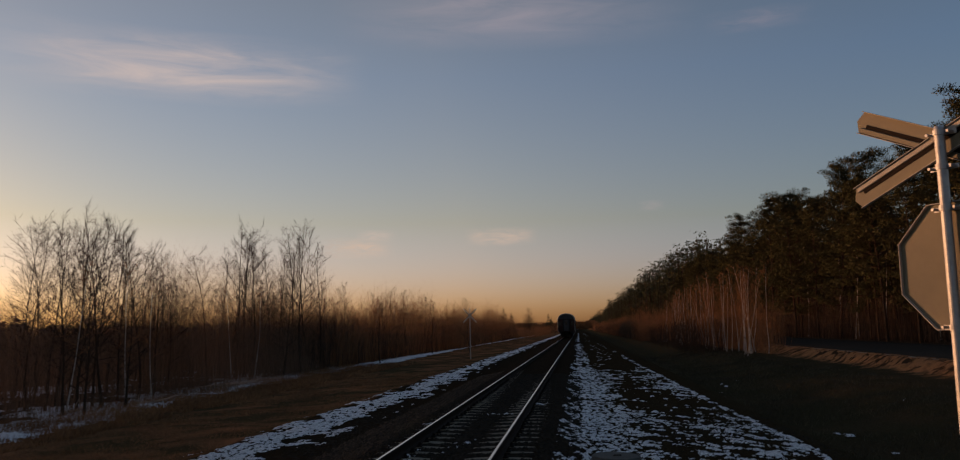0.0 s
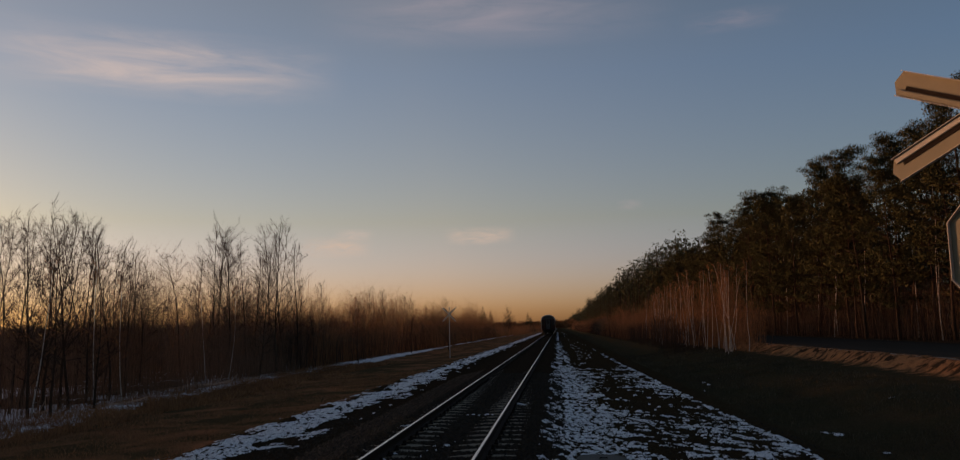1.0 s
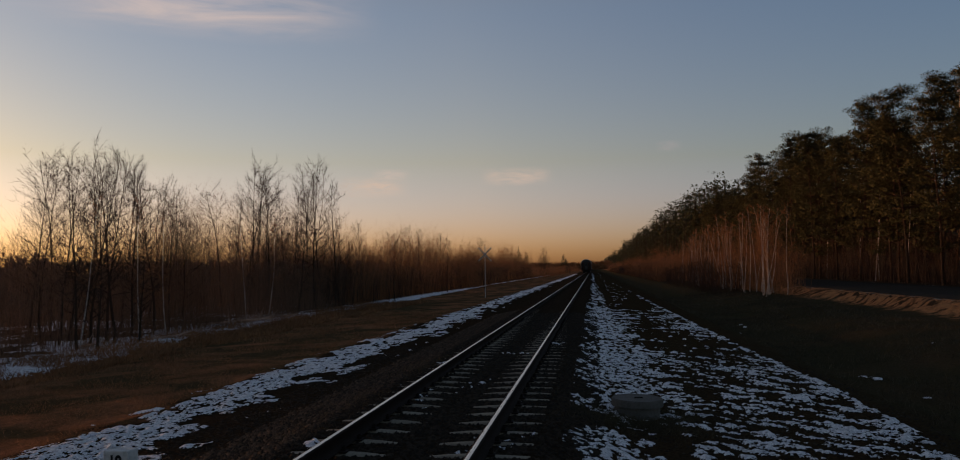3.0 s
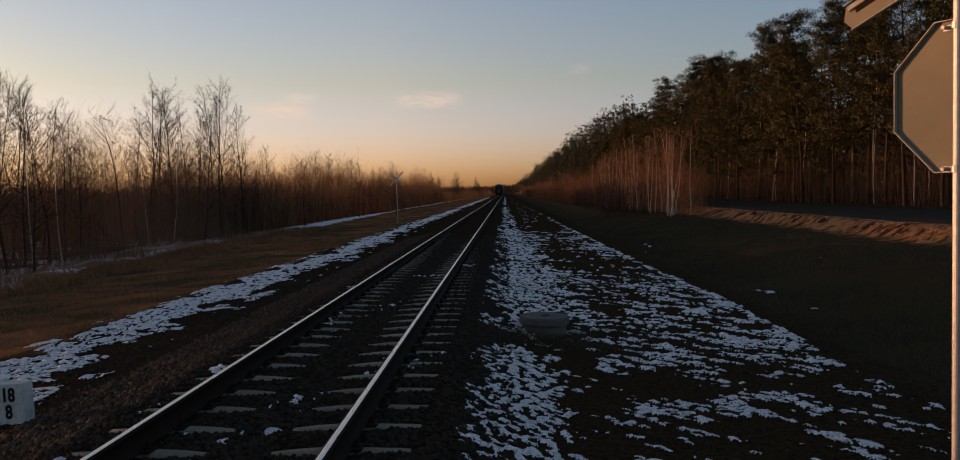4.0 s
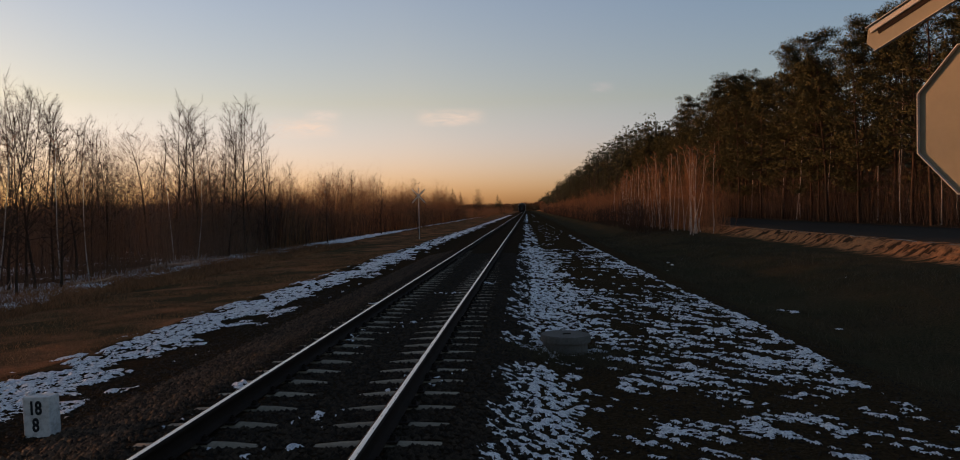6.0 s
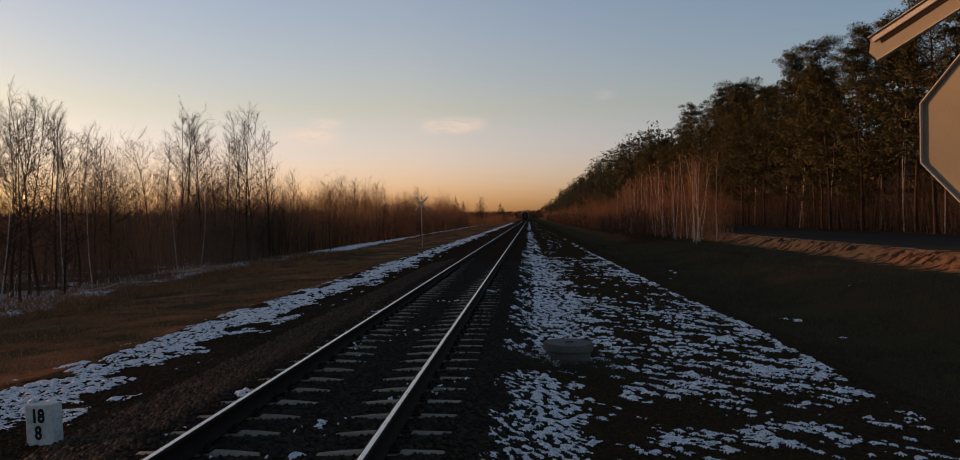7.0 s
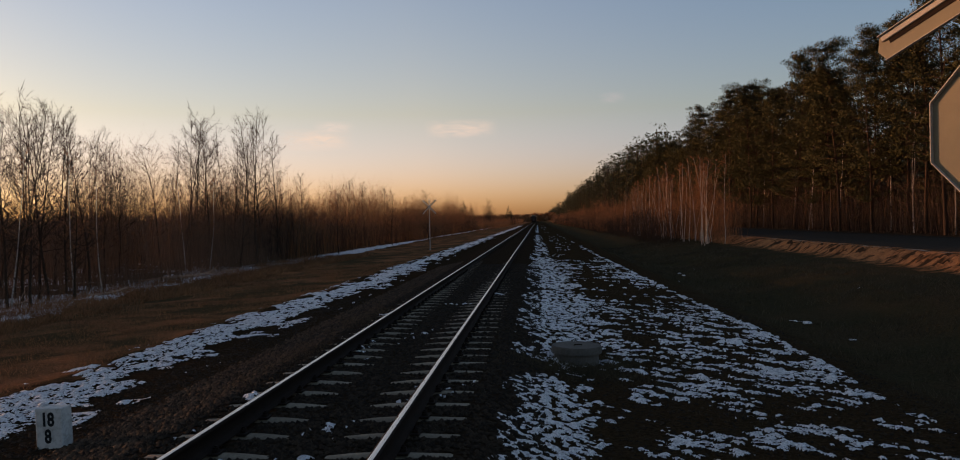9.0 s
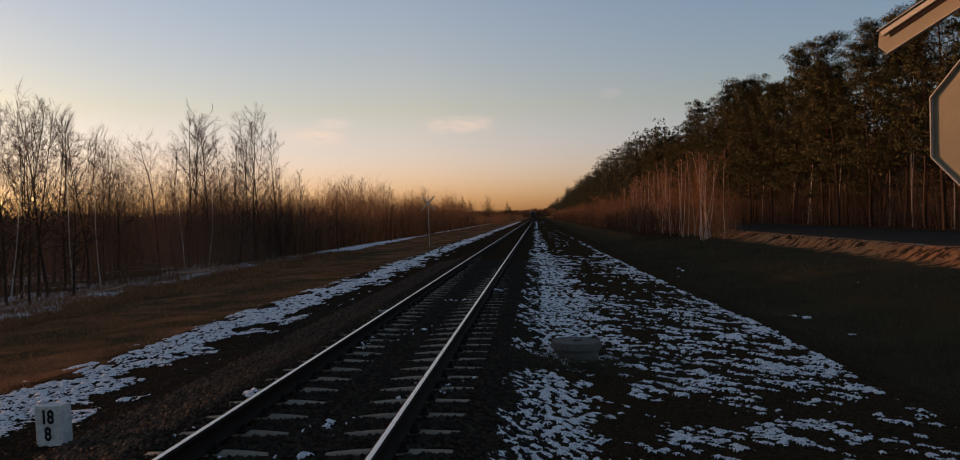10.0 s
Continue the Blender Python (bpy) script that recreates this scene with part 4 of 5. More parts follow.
# young birches on the roadside bank
birch_kinds = [bare_tree(300 + i, 6.5, limbs=18, spread=0.20, base=0.35, trunk_r=0.038, bark=M_BIRCH, twig=M_TWIG, twigs=2, top=0.3) for i in range(4)]
bprotos = [None] * 4
R = np.random.default_rng(31)
for i in range(58):
    f = (i // 3 * 3 + 3.4 * R.random()) / 58
    y = 53.0 + 52 * f ** 1.35
    x = 12.5 + R.random() * 1.5
    s = (4.6 + 1.7 * R.random()) / 6.5
    k = i % 4
    lean = (R.normal(0, 2.4), R.normal(0, 2.6))
    if bprotos[k] is None:
        t = tree_thing("birch", birch_kinds[k], pose(x, y, float(ground_z(x, y)) - 0.05, *lean, i * 71), "slender young birch with white bark and reddish twigs", "tree",
                       "young birches on the roadside bank")
        t.scale = (s, s, s)
        bprotos[k] = t
    else:
        plant(bprotos[k], x, y, 1, i * 71, lean).scale = (s, s, s)

for i, (x, y, h) in enumerate(((-15.5, 30, 5.6), (-15.5, 32, 5.0), (-17.3, 44, 5.4), (-17.2, 47, 5.6), (-16.0, 27, 5.5), (-18.7, 86, 6.4), (-19.1, 92, 6.0), (-19.0, 84, 6.2))):
    s = h / 6.5
    plant(bprotos[i % 4], x, y, 1, i * 47, (R.normal(0, 2), R.normal(0, 2))).scale = (s, s, s)

tall_birch = [bare_tree(350 + i, 12.0, limbs=24, spread=0.16, base=0.55, trunk_r=0.06, bark=M_BIRCH, twig=M_BARK, twigs=1, top=0.3) for i in range(2)]
tb = [None, None]
for i, (x, y, h) in enumerate(((27.9, 47, 11), (28.4, 52, 12), (27.6, 58, 11), (28.2, 63, 12), (27.4, 64.5, 10), (28.0, 71, 12), (27.7, 79, 11), (28.3, 86, 12), (27.2, 94, 11), (26.2, 49.5, 9), (26.4, 55.2, 9), (25.8, 66.5, 9), (26.1, 75, 9))):
    s, m = h / 12, pose(x, y, float(ground_z(x, y)) - 0.05, R.normal(0, 1.2), R.normal(0, 1.2), i * 77)
    if tb[i % 2] is None:
        tb[i % 2] = tree_thing("birch", tall_birch[i % 2], m, "tall white-barked birch among pines at the forest edge", "tree", "birches of the forest edge")
        tb[i % 2].scale = (s, s, s)
    else:
        copy_thing(tb[i % 2], m).scale = (s, s, s)

# pines across the road
pine_kinds = [pine_tree(500 + i, 17.0, bare=(0.22, 0.32, 0.18, 0.36, 0.26)[i], levels=(15, 14, 16, 13, 14)[i], needles=150, fine=0.66) for i in range(5)]
pine_kinds += [pine_tree(540 + i, 17.0, bare=(0.20, 0.30, 0.25)[i], levels=14, needles=36, fine=1.3) for i in range(3)]
pprotos = [None] * 8
R = np.random.default_rng(77)
spots = []
for row, (x0, gap, y0, y1) in enumerate(((26.5, 4.0, 38, 190), (30.0, 4.4, 40, 200))):
    y = y0
    while y < y1:
        spots.append((x0 + R.normal(0, 1.1), y + R.normal(0, 0.8)))
        y += gap * (0.75 + 0.5 * R.random()) * (1 + max(0, y - 110) / 150)
for i, (x, y) in enumerate(spots):
    k = int(R.integers(0, 5)) if x < 28.6 else 5 + int(R.integers(0, 3))
    s = ((11.3 if y < 76 else 12.1) + 4.2 * R.random() ** 1.3) / 17
    lean = (R.normal(0, 1.2), R.normal(0, 1.2))
    if pprotos[k] is None:
        t = tree_thing("pine", pine_kinds[k], pose(x, y, float(ground_z(x, y)) - 0.1, *lean, i * 83), "tall Scots pine with a bare trunk and dark green crown", "tree",
                       "pines of the forest edge")
        t.scale = (s, s, s)
        pprotos[k] = t
    else:
        plant(pprotos[k], x, y, 1, i * 83, lean).scale = (s, s, s)

for x, y, h, k in ((26.4, 80.0, 16.2, 2), (27.4, 58.5, 14.6, 4), (27.6, 112.0, 15.4, 3)):       # some that stand out over the rest
    plant(pprotos[k], x, y, 1, 40 + y, (0.5, -0.6)).scale = (h / 17,) * 3


def far_pines(name, n, area, H, label, seed, tri=60, size=0.55, low=0.30):
    """A stand of pines too deep in the wood, or too far off, to tell apart."""
    R = np.random.default_rng(seed)
    x, y = area(R, n)
    h = H * (0.85 + 0.3 * R.random(n))
    z = ground_z(x, y)
    seg = np.stack([x, y, z - 0.2, x + R.normal(0, 0.2, n), y + R.normal(0, 0.2, n), z + h * 0.95, np.full(n, 0.17), np.full(n, 0.05)], -1)
    tc, tf = tubes(seg, 5)
    k = tri // 9                                                     # needle pads, each of nine small sprays
    g = R.random((n, k))
    rad = 2.3 * np.sin(np.clip(0.2 + (1 - g) * 0.85, 0, 1) * np.pi * 0.9) ** 0.7 * np.sqrt(R.random((n, k)))
    az = R.random((n, k)) * 6.283
    c = np.stack([x[:, None] + rad * np.cos(az), y[:, None] + rad * np.sin(az), z[:, None] + h[:, None] * (low + (1 - low) * g)], -1)
    c = (c[:, :, None] + R.normal(0, size, (n, k, 9, 3)) * np.array([1, 1, 0.45])).reshape(n, -1, 3)
    v = c[:, :, None] + R.normal(0, size * 0.5, (*c.shape[:2], 3, 3)) * np.array([1, 1, 0.6])
    v = v.reshape(-1, 3)
    tf3 = np.concatenate([tf[:, [0, 1, 2]], tf[:, [0, 2, 3]]])
    idx = np.concatenate([np.zeros(len(tf3), int), np.ones(len(v) // 3, int)])
    me = mesh_of(name, np.concatenate([tc, v]), np.concatenate([tf3, np.arange(len(v)).reshape(-1, 3) + len(tc)]), [M_BARK, M_NEEDLE], idx)
    return tagged(new(name, me), label, "forest", kind="stuff")


far_pines("pine_forest", 1100, lambda R, n: (33.5 + 74 * R.random(n) ** 1.2, 40 + 230 * R.random(n)), 13.5, "deep dark pine forest behind the first rows", 5, 108, 0.6, 0.12)
far_pines("pine_forest", 600, lambda R, n: (25.2 + 16 * R.random(n), 185 + 520 * R.random(n) ** 1.4), 19.5, "pine forest running on along the road into the distance", 6, 252, 0.50)

far_pines("pine_forest", 260, lambda R, n: (25.5 + 18 * R.random(n), 680 + 1100 * R.random(n)), 19.5, "far end of the pine forest beside the line", 7, 81, 0.9)


def brush(name, n, area, height, label, seed, twigs=6, r=0.012, mat=None, spread=0.35):
    """Thin leafless stems with side twigs, a thicket."""
    R = np.random.default_rng(seed)
    x, y = area(R, n)
    h = height(x, y) * (0.50 + 0.62 * vnoise(x * 0.55, y * 0.4, seed)) * (0.72 + 0.32 * R.random(n))
    z = ground_z(x, y)
    foot = np.stack([x, y, z - 0.05], -1)
    tip = foot + np.stack([R.normal(0, 0.13, n) * h, R.normal(0, 0.13, n) * h, h], -1)
    rr = np.full((n, 1), r) * (0.5 + 0.7 * R.random((n, 1)))
    segs = [np.concatenate([foot, tip, rr], 1)]
    for k in range(twigs):
        f = (0.25 + 0.68 * R.random(n) ** 0.75)[:, None]
        p = foot + (tip - foot) * f
        d = np.stack([R.normal(0, spread * 1.25, n), R.normal(0, spread * 1.25, n), 0.35 + 0.5 * R.random(n)], -1)
        q = p + d * (h[:, None] * (0.12 + 0.20 * R.random((n, 1))))
        segs.append(np.concatenate([p, q, rr * 0.45], 1))
    co, fa = spikes(np.concatenate(segs))
    return tagged(new(name, mesh_of(name, co, fa, mat or M_TWIG)), label, "bushes", kind="stuff")


brush("thicket", 6500, lambda R, n: (-17.2 - 15 * R.random(n) ** 1.3, 22 + 60 * R.random(n)), lambda x, y: 3.9 + 2.2 * vnoise(x * 0.2, y * 0.2, 71),
      "dense brown leafless undergrowth below bare trees", 41, 8, 0.012, M_BRUSH)
brush("thicket", 7500, lambda R, n: (-16.4 - 10 * R.random(n) ** 1.2, 62 + 190 * R.random(n) ** 1.3), lambda x, y: 4.0 + 5.0 * vnoise(x * 0.22, y * 0.14, 73) * (0.5 + vnoise(x * 0.1, y * 0.04, 72)) + 0.007 * y,
      "reddish leafless willow and alder thicket beside the line", 42, 8, 0.018)
brush("thicket", 2600, lambda R, n: (13.8 + 2.1 * R.random(n), 59 + 70 * R.random(n)), lambda x, y: 3.3 + 1.5 * vnoise(x * 0.2, y * 0.1, 75),
      "reddish young leafless growth on the roadside bank", 43, 8, 0.012)
brush("thicket", 4200, lambda R, n: (11.0 + 4.6 * R.random(n), 115 + 420 * R.random(n) ** 1.3), lambda x, y: 3.6 + 2.4 * vnoise(x * 0.2, y * 0.05, 77),
      "reddish leafless thicket running along the line into the distance", 44, 8, 0.022)
# out of view, added to keep the low sun off the sign and near track
brush("thicket", 1200, lambda R, n: (-15.5 - 16 * R.random(n), -8 + 25 * R.random(n)), lambda x, y: 5.5 + 1.5 * vnoise(x * 0.2, y * 0.2, 79),
      "unseen tall dense leafless thicket added to shade the crossing sign", 49, 10, 0.02, M_BARK)
brush("thicket", 300, lambda R, n: (-16.6 + R.normal(0, 2.2, n), 120 + R.normal(0, 3.5, n)), lambda x, y: 7.0 - 0.5 * np.abs(x + 16.6), "clump of taller leafless aspens", 50, 12, 0.018)
brush("thicket", 620, lambda R, n: (-21.0 + R.normal(0, 2.4, n), 58 + R.normal(0, 3.0, n)), lambda x, y: 9.4 - 0.6 * np.abs(x + 21.0), "tall dense reddish-brown saplings among bare trees", 54, 12, 0.010, M_BRUSH)
brush("thicket", 300, lambda R, n: (-18.2 + R.normal(0, 1.3, n), 38 + R.normal(0, 1.5, n)), lambda x, y: 8.2 - 0.8 * np.abs(x + 18.2), "dense crooked brown saplings at the edge of the wood", 55, 12, 0.009, M_BRUSH)
brush("thicket", 140, lambda R, n: (-17.8 + R.normal(0, 1.2, n), 331 + R.normal(0, 1.5, n)), lambda x, y: 9.0 + 0.0 * x, "far clump of leafless trees beside the line", 56, 12, 0.03, M_BARK)
brush("thicket", 160, lambda R, n: (-14.0 + R.normal(0, 2.2, n), 470 + R.normal(0, 2.0, n)), lambda x, y: 6.5 + 0.0 * x, "far dark bushes round a spruce", 57, 12, 0.04, M_BARK)
brush("thicket", 300, lambda R, n: (-22.2 + R.normal(0, 1.3, n), 87 + R.normal(0, 1.5, n)), lambda x, y: 6.6 - 0.7 * np.abs(x + 22.2), "dense rounded dark leafless shrub", 53, 12, 0.018, M_BRUSH)
brush("thicket", 330, lambda R, n: (-18.3 + R.normal(0, 1.9, n), 50 + R.normal(0, 2.5, n)), lambda x, y: 5.6 - 0.5 * np.abs(x + 18.3), "dense dark leafless saplings under taller trees", 52, 11, 0.012, M_BRUSH)
brush("thicket", 1700, lambda R, n: (-14.9 - 2.6 * R.random(n) ** 0.7, 22 + 34 * R.random(n)), lambda x, y: 0.9 + 1.3 * edge(-x, 15.2, 17.2),
      "low brown scrub and weeds before the wood", 59, 6, 0.008, M_BRUSH)
brush("thicket", 1900, lambda R, n: (24.9 + 6.5 * R.random(n) ** 1.3, 36 + 90 * R.random(n)), lambda x, y: 3.6 + 2.6 * vnoise(x * 0.3, y * 0.2, 83),
      "brown leafless undergrowth along the pine edge", 58, 8, 0.011, M_BRUSH)
brush("thicket", 160, lambda R, n: (13.4 + 1.6 * R.random(n), 50 + 9 * R.random(n) ** 0.6), lambda x, y: 2.2 + 1.6 * vnoise(x * 0.3, y * 0.2, 78),
      "reddish leafless saplings round the first birches", 48, 7, 0.009)


def far_woods(name, n, area, height, label, seed, tri=34, size=0.9, mat=None):
    R = np.random.default_rng(seed)
    x, y = area(R, n)
    h = height * (0.7 + 0.6 * R.random(n))
    z = ground_z(x, y)
    c = np.stack([x[:, None] + R.normal(0, 1.6, (n, tri)), y[:, None] + R.normal(0, 1.6, (n, tri)), z[:, None] + h[:, None] * (1 - 0.95 * R.random((n, tri)) ** 1.2)], -1)
    v = (c[:, :, None] + R.normal(0, size, (n, tri, 3, 3))).reshape(-1, 3)
    return tagged(new(name, mesh_of(name, v, np.arange(len(v)).reshape(-1, 3), mat or M_TWIG)), label, "forest", kind="stuff")


# dark stems put the shade at the thicket's foot into colour
brush("thicket", 3000, lambda R, n: (-16.0 - 3.5 * R.random(n), 56 + 190 * R.random(n) ** 1.3), lambda x, y: 2.6 + 1.6 * vnoise(x * 0.2, y * 0.1, 92) + 0.004 * y,
      "low brushwood at the foot of the thicket, dark to stand in for shade", 93, 8, 0.016, M_BARK)
# dark brush in place of the shadow on the right thicket's lower half
brush("thicket", 3200, lambda R, n: (10.6 + 2.4 * R.random(n), 62 + 380 * R.random(n) ** 1.3), lambda x, y: 2.0 + 1.6 * vnoise(x * 0.2, y * 0.06, 94) + 0.003 * y,
      "low brushwood between the line and the birches, dark to stand in for shade", 95, 8, 0.017, M_BARK)
# dark shrubs added to hide lit trunks, standing in for the forest's shade
brush("undergrowth", 1300, lambda R, n: (25.0 + 5.0 * R.random(n), 38 + 110 * R.random(n)), lambda x, y: 3.2 + 2.8 * vnoise(x * 0.2, y * 0.12, 96),
      "leafless shrubs under the first pines, dark to stand in for forest shade", 97, 9, 0.014, M_BARK)
far_woods("far_woods", 700, lambda R, n: (-130 - 200 * R.random(n), 60 + 520 * R.random(n)), 7.0, "dark line of woods across the fields", 61, 50, 0.6, M_BRUSH)
far_woods("far_woods", 700, lambda R, n: (-180 + 330 * R.random(n), 1050 + 120 * R.random(n)), 8.5, "distant woods closing the line", 62, 70, 0.75, M_TWIG)
brush("thicket", 4200, lambda R, n: (-11 - 26 * R.random(n) ** 1.4, 245 + 560 * R.random(n) ** 1.2), lambda x, y: 3.4 + 3.0 * vnoise(x * 0.1, y * 0.03, 76),
      "low distant leafless bushes beside the line", 63, 8, 0.035)
brush("undergrowth", 1500, lambda R, n: (25.5 + 9 * R.random(n), 40 + 120 * R.random(n)), lambda x, y: 1.6 + 2.6 * vnoise(x * 0.2, y * 0.12, 74),
      "brown leafless undergrowth at the forest edge", 64, 8, 0.010, M_BRUSH)


def spruce(seed, H):
    R = np.random.default_rng(seed)
    seg = [(0, 0, -0.1, 0, 0, H, 0.1 * H / 7, 0.01)]
    tc, tf = tubes(seg, 6)
    n = 1100
    f = 1 - np.sqrt(R.random(n))
    rad = (1 - f) * H * 0.30 * np.sqrt(R.random(n)) + 0.05
    az = R.random(n) * 6.283
    c = np.stack([rad * np.cos(az), rad * np.sin(az), f * H * 0.97 + 0.1 - rad * 0.25], -1)
    v = (c[:, None] + R.normal(0, 0.13, (n, 3, 3)) * np.array([1, 1, 0.45])).reshape(-1, 3)
    return mesh_of("trunk", tc, tf, M_PINEBARK), mesh_of("crown", v, np.arange(len(v)).reshape(-1, 3), M_NEEDLE)


sp = tree_thing("spruce", spruce(9, 5.5), pose(-19.4, 70, -1.05), "small dark green spruce in the thicket", "tree", "spruces in the thicket")
for x, y, s in ((-20.4, 250, 1.75), (-18.9, 260, 1.5), (-14.5, 470, 2.1), (-13.2, 476, 1.7), (-24.2, 95, 1.0), (-23.4, 97, 0.85)):
    copy_thing(sp, pose(x, y, float(ground_z(x, y)), 0, 0, x * 40)).scale = (s, s, s)
sp.scale = (0.85, 0.85, 0.85)


def blades(name, n, area, height, mat, label, seed, width=0.004):
    R = np.random.default_rng(seed)
    x, y = area(R, n)
    keep = fbm(x * 0.9, y * 0.9, 91, 3) > 0.36 + 0.2 * R.random(n)
    x, y = x[keep], y[keep]
    n = len(x)
    h = height(x, y) * (0.4 + 0.9 * R.random(n))
    foot = np.stack([x, y, ground_z(x, y) - 0.02], -1)
    tip = foot + np.stack([R.normal(0, 0.5, n) * h, R.normal(0, 0.5, n) * h, h], -1)
    co, fa = spikes(np.concatenate([foot, tip, np.full((n, 1), width) * (0.6 + y[:, None] / 18)], 1))
    return tagged(new(name, mesh_of(name, co, fa, mat)), label, "grass", kind="stuff")


blades("grass", 60000, lambda R, n: (-12.5 + 6.9 * R.random(n), 6 + 44 * R.random(n) ** 1.3), lambda x, y: 0.10 + 0.0 * x, M_DRYGRASS,
       "short matted brown grass on the bank", 81)
blades("grass", 42000, lambda R, n: (-16.6 + 5.2 * R.random(n) ** 0.7, 14 + 52 * R.random(n) ** 1.4), lambda x, y: 0.30 + 0.0 * x, M_DRYGRASS,
       "tall dry reddish grass along the wood", 82, 0.005)
blades("grass", 40000, lambda R, n: (6.9 + 6.0 * R.random(n), 8 + 60 * R.random(n) ** 1.3), lambda x, y: 0.14 + 0.0 * x, M_DARKGRASS,
       "dull flattened grass in the ditch", 83)
blades("grass", 22000, lambda R, n: (2.9 + 4.0 * R.random(n), 5 + 22 * R.random(n) ** 1.3), lambda x, y: 0.045 + 0.0 * x, M_DARKGRASS,
       "sparse short dull grass on bare soil", 85, 0.003)
blades("grass", 6000, lambda R, n: (2.75 + R.normal(0, 0.55, n), 12.3 + R.normal(0, 0.5, n)), lambda x, y: 0.11 + 0.0 * x, M_DARKGRASS,
       "dark weeds round the manhole ring", 84, 0.003)
blades("grass", 7000, lambda R, n: (-1.95 + 0.75 * R.random(n), 5.5 + 13 * R.random(n) ** 1.2), lambda x, y: 0.07 + 0.0 * x, M_DARKGRASS,
       "low dull weeds among the stones beside the sleepers", 86, 0.0035)


def fallen_branch(x, y, length, turn, seed):
    R = np.random.default_rng(seed)
    segs = []
    js = bough(segs, np.zeros(3), np.array([1.0, 0, 0.05]), length, 0.06, 6, 0.0, R, 0.08, 0.4)
    for p, d, r in js[1:]:
        bough(segs, p, unit(d + R.normal(0, 0.6, 3) + np.array([0, 0, 0.3])), length * 0.25, r * 0.5, 3, 0.05, R, 0.15, 0.3)
    co, fa = tubes(segs, 6)
    ob = tagged(new("fallen_branch", mesh_of("fallen_branch", co, fa, M_FARWOOD)), "pale fallen branch lying in brushwood and snow", "branch", "fallen branches")
    ob.matrix_basis = pose(x, y, float(ground_z(x, y)) + 0.05, 0, 0, turn)


for i, (x, y, ln, turn) in enumerate(((-17.4, 41, 2.6, 20), (-16.9, 42, 2.2, -15), (-17.8, 39.5, 3.0, 35), (-17.2, 46, 2.0, 5), (-16.4, 31, 2.4, 12), (-17.0, 28.5, 2.0, -30))):
    fallen_branch(x, y, ln, turn, 700 + i)


# ---- train ----
M_COACH = speckled("dark_red_coach_paint", [(0.3, (0.030, 0.013, 0.010)), (0.7, (0.052, 0.021, 0.016))], 3, 0.5, 0.05, 0.002)
M_ROOF = speckled("grey_roof_paint", [(0.3, (0.04, 0.036, 0.034)), (0.7, (0.075, 0.07, 0.066))], 3, 0.7, 0.05, 0.002)
M_UNDER = speckled("grimy_underframe", [(0.3, (0.012, 0.011, 0.010)), (0.7, (0.035, 0.03, 0.027))], 6, 0.8, 0.1, 0.004)
M_PANE = Mat("dark_window_glass", 0.08).color((0.02, 0.022, 0.025)).m
# pale colour for coach edges that catch the sun
M_SUNLIT_EDGE = speckled("sunlit_edge_paint", [(0.3, (0.38, 0.34, 0.28)), (0.7, (0.48, 0.43, 0.36))], 3, 0.5, 0.05, 0.002)


def coach_shell(L):
    """Body section with straight sides and an arched roof."""
    side = [(-1.5, 1.15), (-1.55, 1.3), (-1.55, 3.1), (-1.48, 3.4)]
    out = side + [(x, 3.4 + 0.9 * math.sqrt(max(0, 1 - (x / 1.48) ** 2))) for x in (-1.3, -1.0, -0.6, 0, 0.6, 1.0, 1.3)] + [(-x, z) for x, z in side[::-1]]
    return out


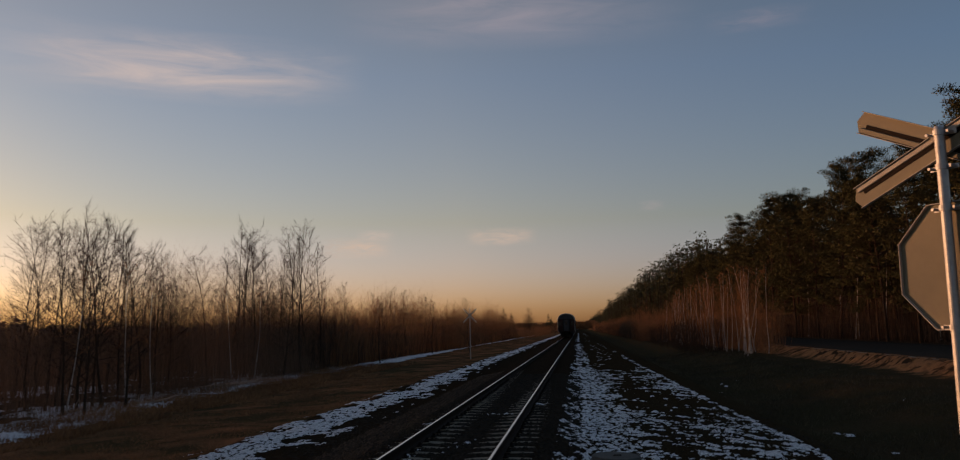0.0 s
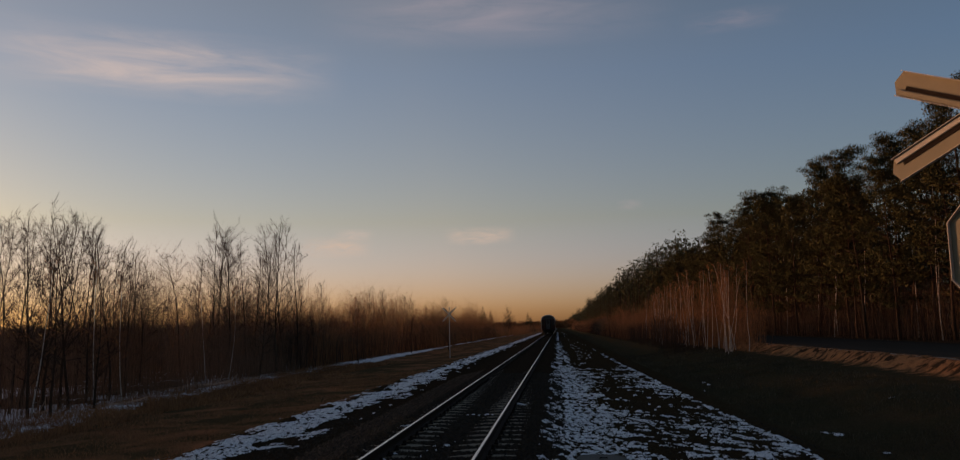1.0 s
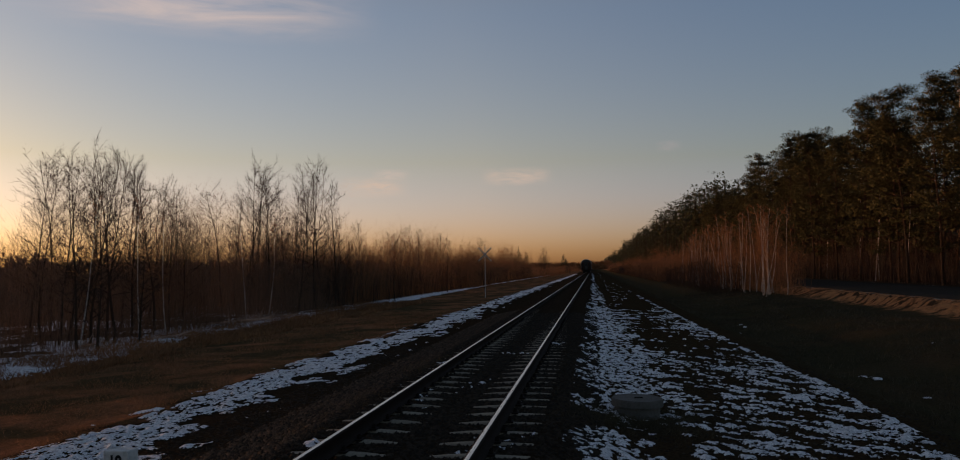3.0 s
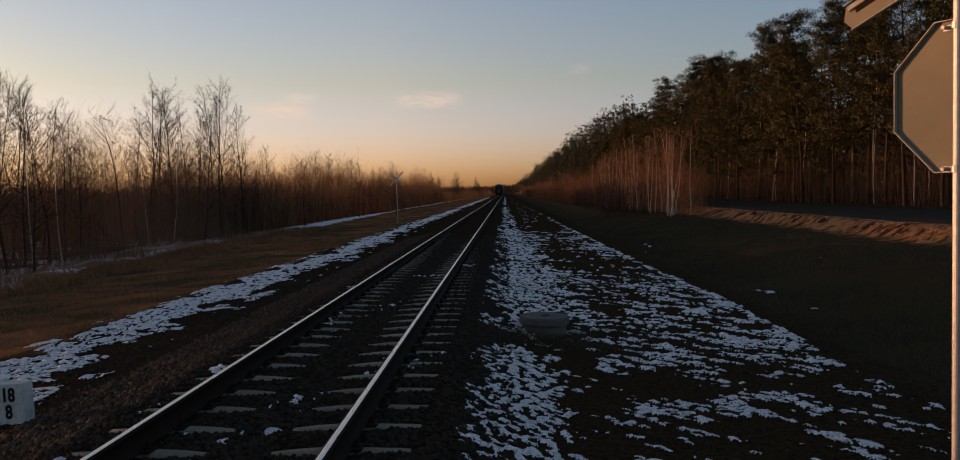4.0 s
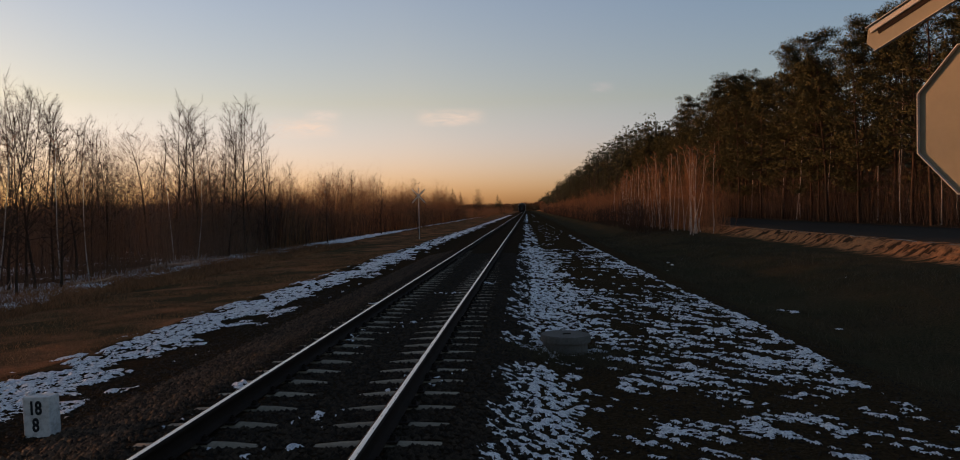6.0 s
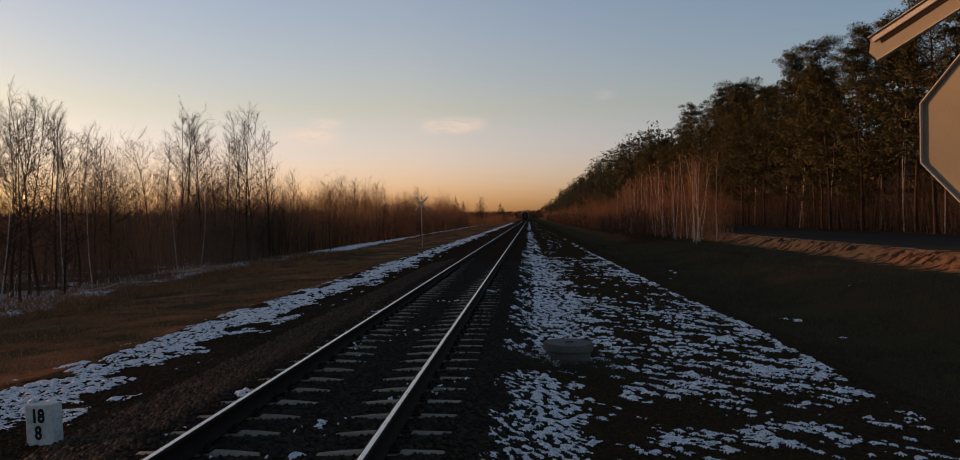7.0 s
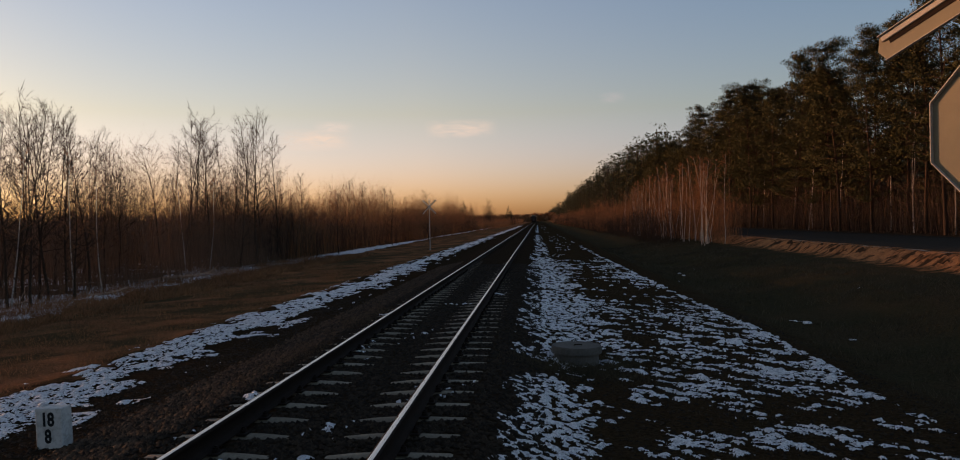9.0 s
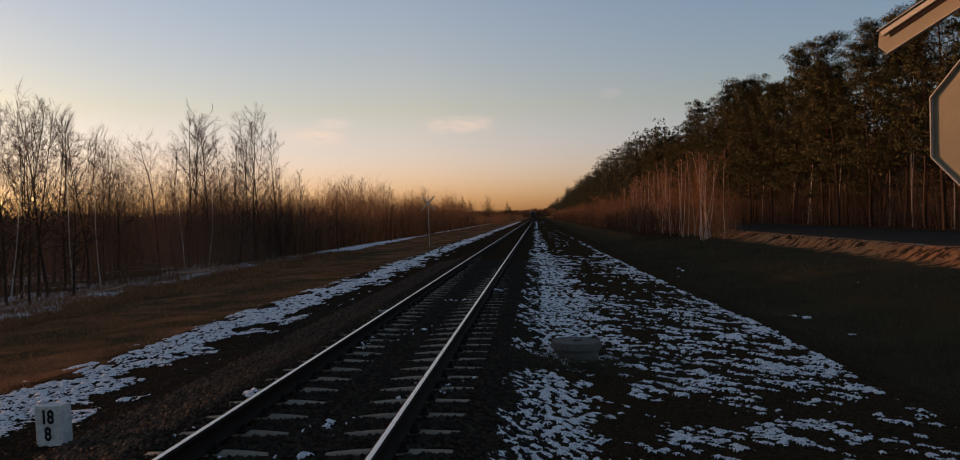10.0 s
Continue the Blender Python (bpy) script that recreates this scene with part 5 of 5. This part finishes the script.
def train():
    top = tagged(new("train"), "dark passenger train running away along the line", "train")
    L = 23.6
    for c in range(2):
        y0 = c * (L + 0.9)
        out = coach_shell(L)
        m = Matrix.Translation((0, y0, 0)) @ pose(0, 0, 0, 90, 0, 0) @ Matrix.Diagonal((1, 1, -1, 1))
        body = part("coach_body", prism([p for p in out if p[1] <= 3.4], L, m), M_COACH, top, "dark red coach body")
        part("roof", prism([p for p in out if p[1] >= 3.4], L, m), M_ROOF, top, "grey arched roof")
        part("underframe", block((2.4, L - 5, 0.55), (0, y0 + L / 2, 0.95), 0.05, 1), M_UNDER, top)
        for by in (3.2, L - 3.2):
            bogie = part("bogie", block((2.1, 3.4, 0.35), (0, y0 + by, 0.62), 0.05, 1), M_UNDER, top)
            for wy in (-1.2, 1.2):
                for s in (-1, 1):
                    part("wheel", rod((s * 0.74, y0 + by + wy, 0.475), (s * 0.86, y0 + by + wy, 0.475), 0.475, sides=20), M_UNDER, bogie)
        for s in (-1, 1):
            for k in range(9):
                part("window", block((0.03, 1.1, 0.95), (s * 1.553, y0 + 2.8 + k * 2.25, 2.45), 0.01, 1), M_PANE, body)
    # the rear end that shows
    part("gangway", prism([(-0.62, 1.25), (0.62, 1.25), (0.62, 3.35), (-0.62, 3.35)], 0.35, pose(0, 0, 0, 90, 0, 0)), M_UNDER, top, "black gangway bellows")
    part("end_door", block((0.8, 0.05, 1.95), (0, -0.37, 2.25), 0.02, 1), M_ROOF, top)
    part("door_window", block((0.5, 0.03, 0.7), (0, -0.40, 2.75), 0.02, 1), M_PANE, top)
    for s in (-1, 1):
        part("end_window", block((0.42, 0.04, 0.8), (s * 1.05, -0.02, 2.6), 0.02, 1), M_PANE, top)
        b = part("buffer", rod((s * 0.98, 0, 1.06), (s * 0.98, -0.6, 1.06), 0.09, sides=12), M_UNDER, top)
        part("buffer_head", rod((s * 0.98, -0.6, 1.06), (s * 0.98, -0.65, 1.06), 0.24, sides=16), M_UNDER, b)
        # added strip, pale to paint sunlight on the corner
        part("lit_corner_strip", block((0.06, 0.06, 2.0), (s * 1.49, -0.02, 2.2), 0.01, 1), M_SUNLIT_EDGE, top, "pale strip painting sunlight on the coach corner")
    # added rim, pale to paint sunlight along the roof edge
    rim = bmesh.new()
    arch = [p for p in coach_shell(L) if p[1] >= 3.1]
    for p, q in zip(arch, arch[1:]):
        rod((p[0], -0.03, p[1]), (q[0], -0.03, q[1]), 0.09, sides=6, bm=rim)
    part("lit_roof_rim", rim, M_SUNLIT_EDGE, top, "pale rim painting sunlight round the roof end")
    part("coupler", block((0.3, 0.7, 0.3), (0, -0.35, 1.0), 0.04, 1), M_UNDER, top)
    return top


rail_car = train()


# ---- thin evening clouds ----
def make_cloud(name, seed, color, amount):
    m = Mat(name)
    gen = m.t.nodes.new("ShaderNodeTexCoord").outputs["UV"]
    sep = m.t.nodes.new("ShaderNodeSeparateXYZ")
    m.link(gen, sep.inputs[0])

    def bell(s):
        d = m.math("MULTIPLY", m.math("SUBTRACT", s, 0.5), 2.0)
        return m.math("SUBTRACT", 1.0, m.math("MULTIPLY", d, d))

    soft = m.math("MULTIPLY", bell(sep.outputs[0]), bell(sep.outputs[1]))
    mp = m.node("ShaderNodeMapping", Scale=(2.2, 2.6, 1), Location=(seed * 3.7, seed * 1.3, seed))
    m.link(gen, mp.inputs[0])
    n = m.node("ShaderNodeTexNoise", Scale=1.6, Detail=6.0, Roughness=0.55, Distortion=0.6)
    m.link(mp.outputs[0], n.inputs["Vector"])
    alpha = m.math("MULTIPLY", m.math("MULTIPLY", m.math("POWER", soft, 1.6), m.ranged(n.outputs[0], 0.28, 0.75)), amount)
    em, tr, mx = m.node("ShaderNodeEmission", Color=(*color, 1), Strength=1.0), m.node("ShaderNodeBsdfTransparent"), m.node("ShaderNodeMixShader")
    m.link(alpha, mx.inputs[0])
    m.link(tr.outputs[0], mx.inputs[1])
    m.link(em.outputs[0], mx.inputs[2])
    m.link(mx.outputs[0], m.t.nodes["Material Output"].inputs["Surface"])
    return m.m


CLOUD_GLOW = 0.12


def cloud(az0, az1, el0, el1, seed, color, amount, dist=3400):
    """A veil of cloud far off, between two bearings and two heights in degrees."""
    na, ne = 12, 4
    co, uv = [], []
    for j in range(ne + 1):
        for i in range(na + 1):
            a, e = radians(az0 + (az1 - az0) * i / na), radians(el0 + (el1 - el0) * j / ne)
            co.append((dist * math.sin(a) * math.cos(e), dist * math.cos(a) * math.cos(e), dist * math.sin(e)))
            uv.append((i / na, j / ne))
    fa = [(j * (na + 1) + i, j * (na + 1) + i + 1, (j + 1) * (na + 1) + i + 1, (j + 1) * (na + 1) + i) for j in range(ne) for i in range(na)]
    me = mesh_of("cloud", co, fa, make_cloud("cloud_veil", seed, tuple(c * CLOUD_GLOW for c in color), amount))
    layer = me.uv_layers.new(name="veil")
    layer.data.foreach_set("uv", np.array([uv[k] for f in fa for k in f], "f4").ravel())
    ob = tagged(new("cloud", me), "thin pale evening cloud low in the sky", "cloud", kind="structure")
    ob.visible_shadow = False
    return ob


cloud(-40, -14, 15.0, 20.0, 1, (3.9, 3.3, 2.7), 0.85)
cloud(-18, 10, 19.0, 24.5, 2, (2.6, 2.3, 2.3), 0.5)
cloud(-18.0, -12.4, 4.9, 6.6, 3, (4.5, 3.2, 2.1), 0.62)
cloud(-15.4, -12.4, 6.2, 7.1, 5, (4.5, 3.4, 2.6), 0.5)
cloud(-7.9, -2.4, 5.7, 7.2, 4, (4.5, 3.3, 2.3), 0.65)
cloud(4.3, 6.3, 7.8, 8.7, 6, (3.0, 2.5, 2.3), 0.3)
cloud(9, 17, 19.0, 20.8, 7, (2.0, 1.8, 1.9), 0.3)


def motions():
    # the train runs away along the line
    walk(rail_car, [(t, pose(0, 146 + 34.0 * t, 0)) for t in (0.0, 2.5, 5.0, 7.5, 10.0)])


motions()
